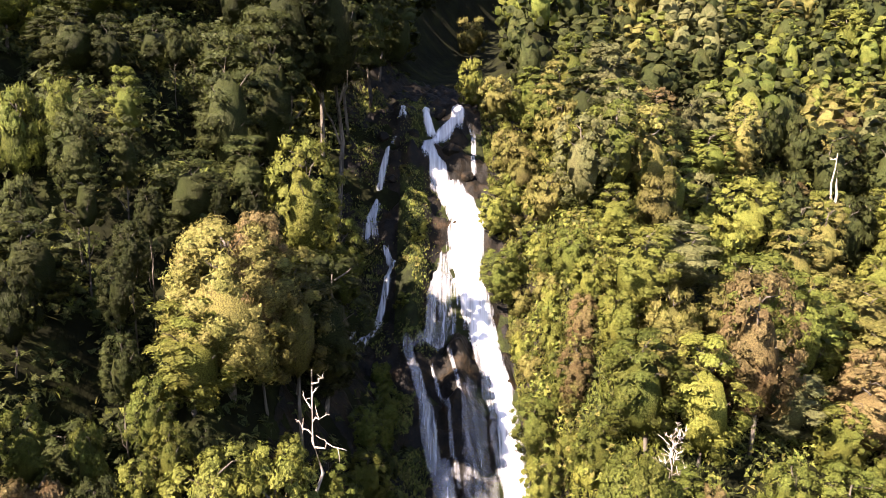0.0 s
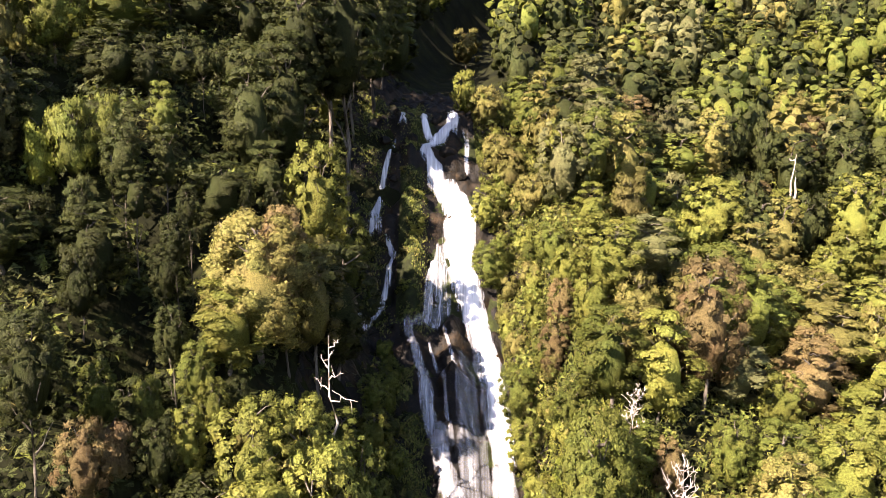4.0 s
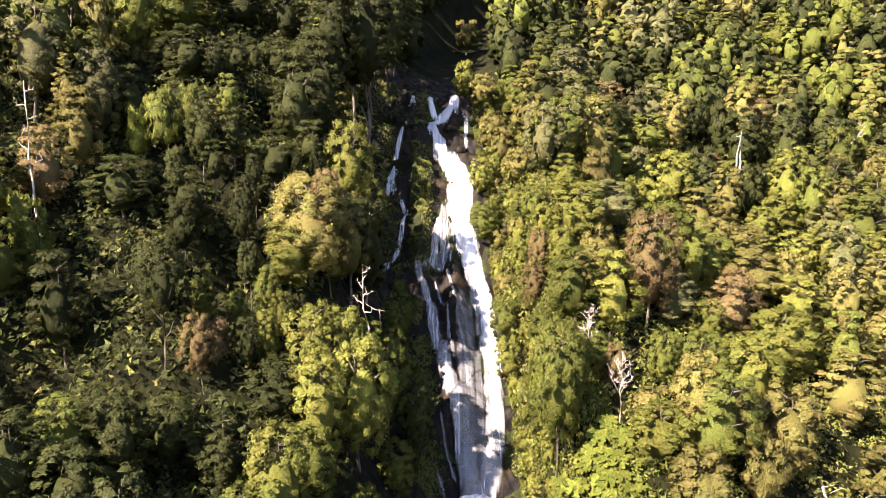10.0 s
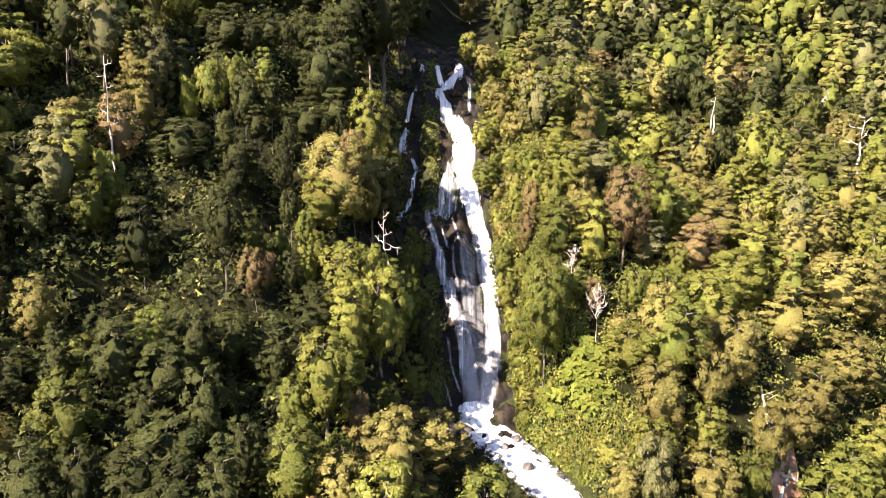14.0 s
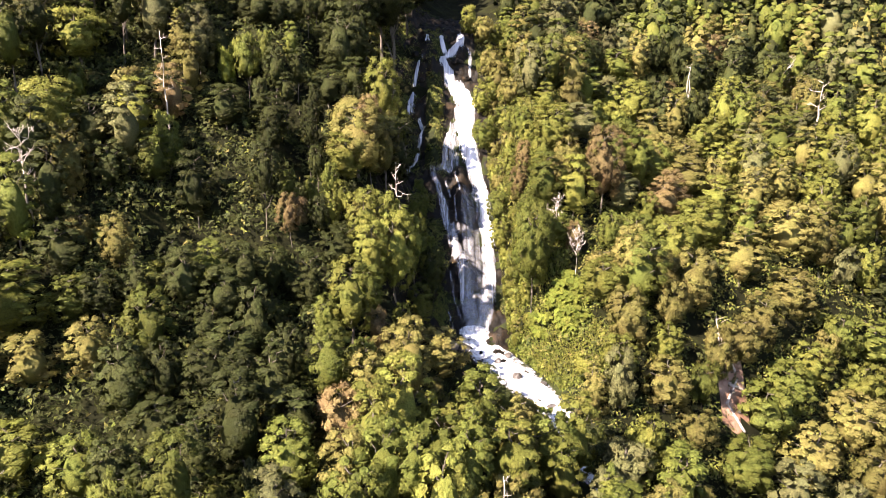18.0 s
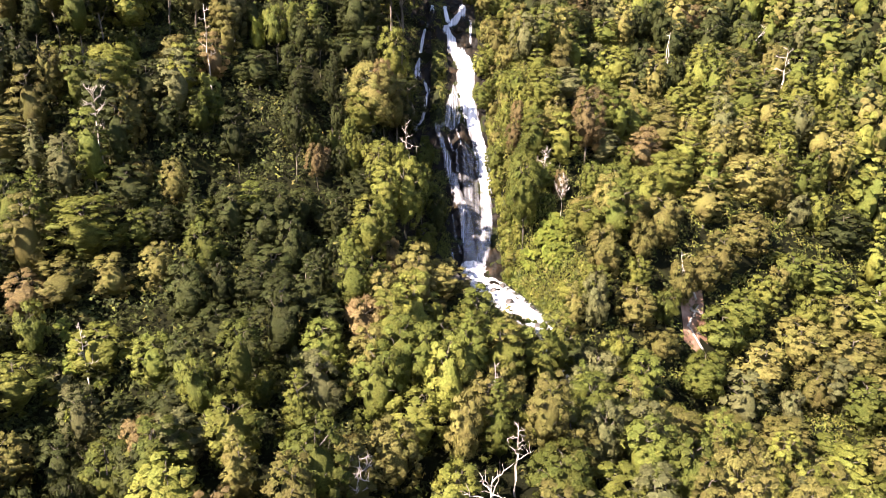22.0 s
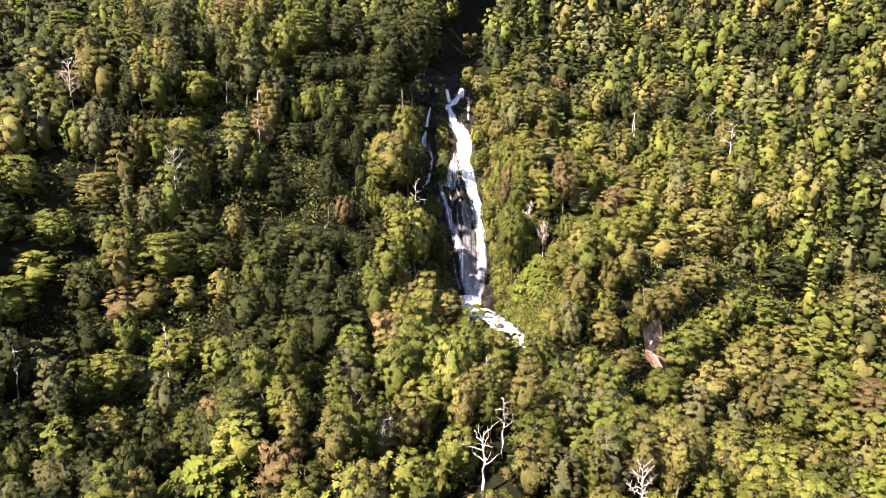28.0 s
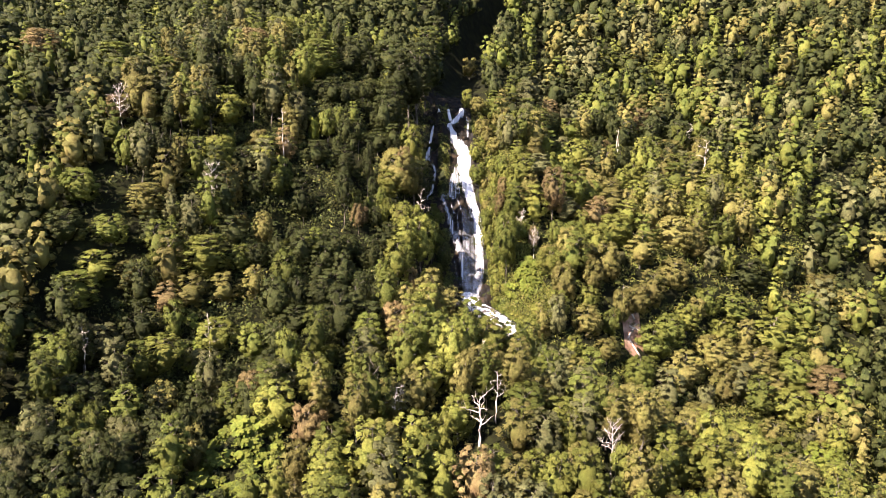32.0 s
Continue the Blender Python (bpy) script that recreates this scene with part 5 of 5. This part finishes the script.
course("stream_branch", FOAM, [(12.2, 28.5, 0.8), (13.2, 26.6, 0.9), (13.6, 24.5, 0.8), (13.8, 21.5, 0.7), (14.6, 19.5, 0.5)], 0.25, river)
tagged(river, "foaming white stream rushing from the foot of the falls", "stream", kind="structure")


# ---- dead trees ----
def bm_mesh(name, bm, mat):
    me = bpy.data.meshes.new(name)
    bm.to_mesh(me)
    bm.free()
    me.materials.append(mat)
    return me


def dead_tree(x, y, top, seed, limbs, spread, thick=0.17, label="bleached bare dead tree standing above the forest canopy", twigs=3, up=0.35, lean=0.0, name="dead_tree", low=0.52, arms=()):
    rng = np.random.default_rng(seed)
    z = float(ground(x, y)) - 0.4
    h = top - z
    root = new(name)
    root.location = (x, y, z)
    tagged(root, label, "dead tree", "bare dead trees")
    line = bend(rng, (0, 0, 0), (lean * h, 0, h), 8, h * 0.010)
    bm = bmesh.new()
    tube(bm, line, [thick * (1 - 0.9 * (i / 7) ** 1.3) + 0.012 for i in range(8)], 7)
    part("trunk", bm_mesh("trunk", bm, PALE_BARK), None, root)
    for i in range(limbs):
        f = low + (0.94 - low) * i / max(1, limbs - 1)
        k = int(f * 7)
        base = np.array(line[k]) + (np.array(line[min(k + 1, 7)]) - np.array(line[k])) * (f * 7 - k)
        a = i * 2.4 + rng.uniform(-0.5, 0.5)
        ln = spread * (1.15 - f * 0.6) * rng.uniform(0.7, 1.2)
        tip = base + np.array([math.cos(a), math.sin(a) * 0.7, rng.uniform(0.05, up * 2)]) * ln
        if i < len(arms):
            tip, ln = base + np.array(arms[i]), float(np.linalg.norm(arms[i]))
        path = bend(rng, base, tip, 6, ln * 0.06)
        bm = bmesh.new()
        r0 = thick * 0.42
        tube(bm, path, [r0, r0 * 0.8, r0 * 0.6, r0 * 0.45, r0 * 0.3, 0.012], 5)
        branch = part("branch", bm_mesh("branch", bm, PALE_BARK), None, root)
        for _ in range(twigs):
            s = path[int(rng.integers(2, 5))]
            e = np.array(s) + rng.standard_normal(3) * ln * 0.22 + [0, 0, ln * 0.18]
            tw = bmesh.new()
            tube(tw, bend(rng, s, e, 4, ln * 0.02), [0.035, 0.028, 0.02, 0.01], 4)
            part("twig", bm_mesh("twig", tw, PALE_BARK), None, branch)
    return root


dead_tree(-7.9, 41.2, 66.9, 3, 6, 1.6, 0.15, "slender white dead snag beside the west rim of the falls", low=0.69, arms=((2.2, -1.6, 0.5), (-1.1, 0.3, 0.9), (0.9, -0.3, 0.7), (-0.6, 0.2, 0.8), (0.4, 0.1, 0.6)))
dead_tree(3.6, -17.4, 40.6, 5, 9, 3.5, 0.25, "forked white dead tree rising from the lower forest", up=0.6)
dead_tree(6.6, -10.1, 42.0, 8, 7, 2.2, 0.14, "grey twiggy dead tree beside the stream")
dead_tree(18.0, 40.4, 57.6, 11, 12, 1.7, 0.07, "brown bare-branched dying tree on the east bank", twigs=7, up=0.8)
dead_tree(15.6, 45.8, 61.2, 12, 12, 1.5, 0.06, "pale dead shrub with bare fanned twigs", twigs=7, up=0.5)
dead_tree(69.1, 77.8, 77.0, 14, 7, 3.2, 0.22, "twisted white dead tree on the upper slope", up=0.4)
dead_tree(62.9, 91.0, 80.5, 15, 5, 3.4, 0.18, "leaning white dead limb above the east forest", lean=0.7)
dead_tree(-71.0, 31.5, 89.0, 16, 12, 3.0, 0.16, "reddish bare dead tree on the west slope", twigs=8, up=0.7)
dead_tree(-49.4, 22.8, 73.5, 17, 12, 2.4, 0.14, "greyish brown dead tree full of bare twigs", twigs=8, up=0.9)
dead_tree(-62.0, -8.0, 48.5, 18, 10, 1.8, 0.11, "small white dead treetop among green crowns", twigs=6)
dead_tree(-44.0, 0.5, 48.5, 19, 8, 1.6, 0.09, "small pale dead treetop above ferns", twigs=6)
dead_tree(23.5, -19.8, 37.5, 20, 14, 2.6, 0.15, "brown dying tree with pale bare branches", twigs=8, up=0.7)
dead_tree(-9.5, -15.4, 41.5, 21, 14, 2.4, 0.14, "pale tan dead tree with drooping twigs", twigs=8, up=0.1)
dead_tree(46.0, 83.0, 77.6, 22, 0, 1.0, 0.34, "broken white stump standing on the upper slope", name="tree_stump")
dead_tree(45.0, 83.6, 79.6, 23, 2, 2.0, 0.22, "pale leaning trunk beside a broken stump", lean=0.1)
dead_tree(-38.5, 39.0, 84.5, 24, 6, 1.8, 0.13, "thin dead tree with dark bare limbs")
dead_tree(4.6, -1.5, 44.6, 25, 4, 1.8, 0.17, "pale bare trunk with a few brown limbs")


# ---- giant-leaved plants ----
def giant_leaf(seed):
    """A broad, lobed, slightly cupped leaf about a metre across, with a thin blade."""
    rng = np.random.default_rng(seed)
    bm = bmesh.new()
    n = 22
    c0 = bm.verts.new((0.0, 0.0, -0.04))
    ring1, ring2 = [], []
    for k in range(n):
        a = 0.35 + k / (n - 1) * (6.283 - 0.7)
        lobe = 1.0 if k % 3 else 0.80
        r = lobe * rng.uniform(0.9, 1.08)
        ring1.append(bm.verts.new((math.cos(a) * 0.5, math.sin(a) * 0.5, 0.06 + 0.02 * math.sin(k * 1.7))))
        ring2.append(bm.verts.new((math.cos(a) * r, math.sin(a) * r, 0.10 + 0.10 * math.sin(k * 2.1 + seed) - 0.12 * (r > 0.95))))
    for k in range(n - 1):
        bm.faces.new((c0, ring1[k], ring1[k + 1])).smooth = True
        bm.faces.new((ring1[k], ring2[k], ring2[k + 1], ring1[k + 1])).smooth = True
    return bm_mesh("leaf", bm, MASS["lime green"])


GIANT = [giant_leaf(s) for s in (1, 2, 3)]
STALK = bpy.data.meshes.new("stalk")
sbm = bmesh.new()
tube(sbm, [(0, 0, 0), (0.1, 0, 0.5), (0.3, 0, 0.95), (0.55, 0, 1.2)], [0.05, 0.045, 0.035, 0.025], 5)
sbm.to_mesh(STALK)
sbm.free()
STALK.materials.append(MASS["yellow-green"])


def giant_plant(x, y, size, seed, leaves=6):
    rng = np.random.default_rng(seed)
    root = new("giant_rhubarb")
    root.location = (x, y, float(ground(x, y)) - 0.1)
    root.scale = (size, size, size)
    tagged(root, "lime-green giant-leaved plant with broad lobed leaves on the bank", "plant", "giant-leaved plants")
    for i in range(leaves):
        a = i * 6.283 / leaves + rng.uniform(-0.4, 0.4)
        s = rng.uniform(0.55, 0.95)
        rise = rng.uniform(0.7, 1.3)
        stalk = part("stalk", STALK, None, root)
        stalk.matrix_basis = Matrix.Rotation(a, 4, "Z") @ Matrix.Diagonal((1.3, 1, rise, 1))
        leaf = part("leaf", GIANT[int(rng.integers(0, 3))], None, root)
        tip = Vector((0.72 * math.cos(a), 0.72 * math.sin(a), 1.2 * rise))
        leaf.matrix_basis = Matrix.Translation(tip) @ Euler((0.55 + rng.normal(0, 0.2), rng.normal(-0.15, 0.25), rng.uniform(-0.5, 0.5))).to_matrix().to_4x4() @ Matrix.Rotation(a, 4, "Z") @ Matrix.Diagonal((s, s, s, 1))


rng = np.random.default_rng(77)
for i in range(40):
    a, r = rng.uniform(0, 6.28), math.sqrt(rng.random())
    giant_plant(15.9 + 3.9 * r * math.cos(a) - 0.0, 38.2 + 3.0 * r * math.sin(a) - 0.25 * r * math.cos(a), float(rng.uniform(0.8, 1.2)), 300 + i)
for i in range(64):
    a, r = rng.uniform(0, 6.28), 7.0 * math.sqrt(rng.random())
    giant_plant(-32.3 + 0.85 * r * math.cos(a), -24.0 + 1.15 * r * math.sin(a), float(rng.uniform(0.75, 1.15)), 400 + i)
for i in range(12):
    giant_plant(float(rng.normal(-46, 2.0)), float(rng.normal(1.2, 1.6)), float(rng.uniform(0.8, 1.2)), 500 + i)


# ---- boulders ----
def boulder(x, y, r, seed, mat, label, sink=0.45, squash=0.75):
    rng = np.random.default_rng(seed)
    bm = bmesh.new()
    bmesh.ops.create_icosphere(bm, subdivisions=3, radius=1.0)
    cuts = unit(rng.standard_normal((14, 3)))
    for v in bm.verts:
        p = np.array(v.co)
        for n_ in cuts:
            over = p @ n_ - 0.62
            if over > 0:
                p = p - n_ * over * 0.85
        p = p * (1 + 0.05 * noise.noise(Vector(p * 3.0 + seed)))
        v.co = p * [r, r * 0.9, r * squash]
    me = bm_mesh("boulder", bm, mat)
    ob = new("boulder", me)
    base = float(rock(x, y)) if 33 < y < 98 else float(ground(x, y))
    ob.location = (x, y, base + r * squash * (1 - 2 * sink) + (0.2 if y < 40 else 0.0))
    ob.rotation_euler = (rng.uniform(-0.3, 0.3), rng.uniform(-0.3, 0.3), rng.uniform(0, 6))
    tagged(ob, label, "boulder", "boulders in the stream")


for x, y, r, s in ((9.0, 31.4, 1.15, 1), (6.6, 34.6, 0.7, 2), (13.0, 26.4, 0.9, 3), (14.6, 24.6, 0.8, 4), (11.4, 27.0, 0.7, 5), (1.6, 37.6, 1.3, 6), (0.3, 36.0, 1.2, 7), (12.6, 31.0, 0.9, 8), (8.0, 36.6, 0.8, 9), (15.6, 22.8, 0.7, 10), (10.4, 33.0, 0.6, 11)):
    boulder(x, y, r, s, BOULDER, "grey-brown wet boulder in the foaming stream")
for x, y, r, s in ((0.9, 80.7, 1.45, 21), (-0.4, 84.6, 1.1, 22), (2.6, 85.2, 0.9, 23), (2.6, 78.6, 1.0, 24), (-3.4, 82.6, 1.1, 25), (-4.2, 80.4, 1.2, 26), (-6.9, 82.0, 1.0, 27), (-5.6, 77.6, 0.9, 28)):
    boulder(x, y, r, s, ROCK, "black wet boulder splitting the upper cascade")


# ---- slip scar: fallen logs on bare soil ----
def fallen_log(x, y, length, turn, seed):
    rng = np.random.default_rng(seed)
    bm = bmesh.new()
    ends = [np.array([math.cos(turn) * k * length, math.sin(turn) * k * length]) + (x, y) for k in np.linspace(0, 1, 6)]
    pts = [(float(e[0]), float(e[1]), float(ground(e[0], e[1])) + 0.16 + 0.05 * rng.standard_normal()) for e in ends]
    tube(bm, pts, [0.20, 0.19, 0.17, 0.15, 0.13, 0.10], 7)
    for k in (2, 3, 4):
        tip = np.array(pts[k]) + rng.standard_normal(3) * 0.5 + [0, 0, 0.7]
        tube(bm, bend(rng, pts[k], tip, 4, 0.05), [0.06, 0.05, 0.035, 0.015], 4)
    ob = new("fallen_log", bm_mesh("fallen_log", bm, PALE_BARK))
    tagged(ob, "bleached fallen log lying across a bare earth slip", "log", "fallen logs")


for x, y, length, turn, sd in ((38.4, 32.0, 4.0, 0.9, 1), (40.6, 35.5, 3.6, 2.2, 2), (39.2, 34.0, 3.0, 0.2, 3), (38.6, 37.0, 3.4, 1.5, 4), (41.0, 31.0, 2.6, 2.7, 5)):
    fallen_log(x, y, length, turn, sd)
for x, y, r, sd in ((39.6, 33.2, 0.5, 61), (38.9, 35.6, 0.4, 62), (40.4, 32.2, 0.35, 63)):
    boulder(x, y, r, sd, BOULDER, "grey stone half buried in the bare earth slip")
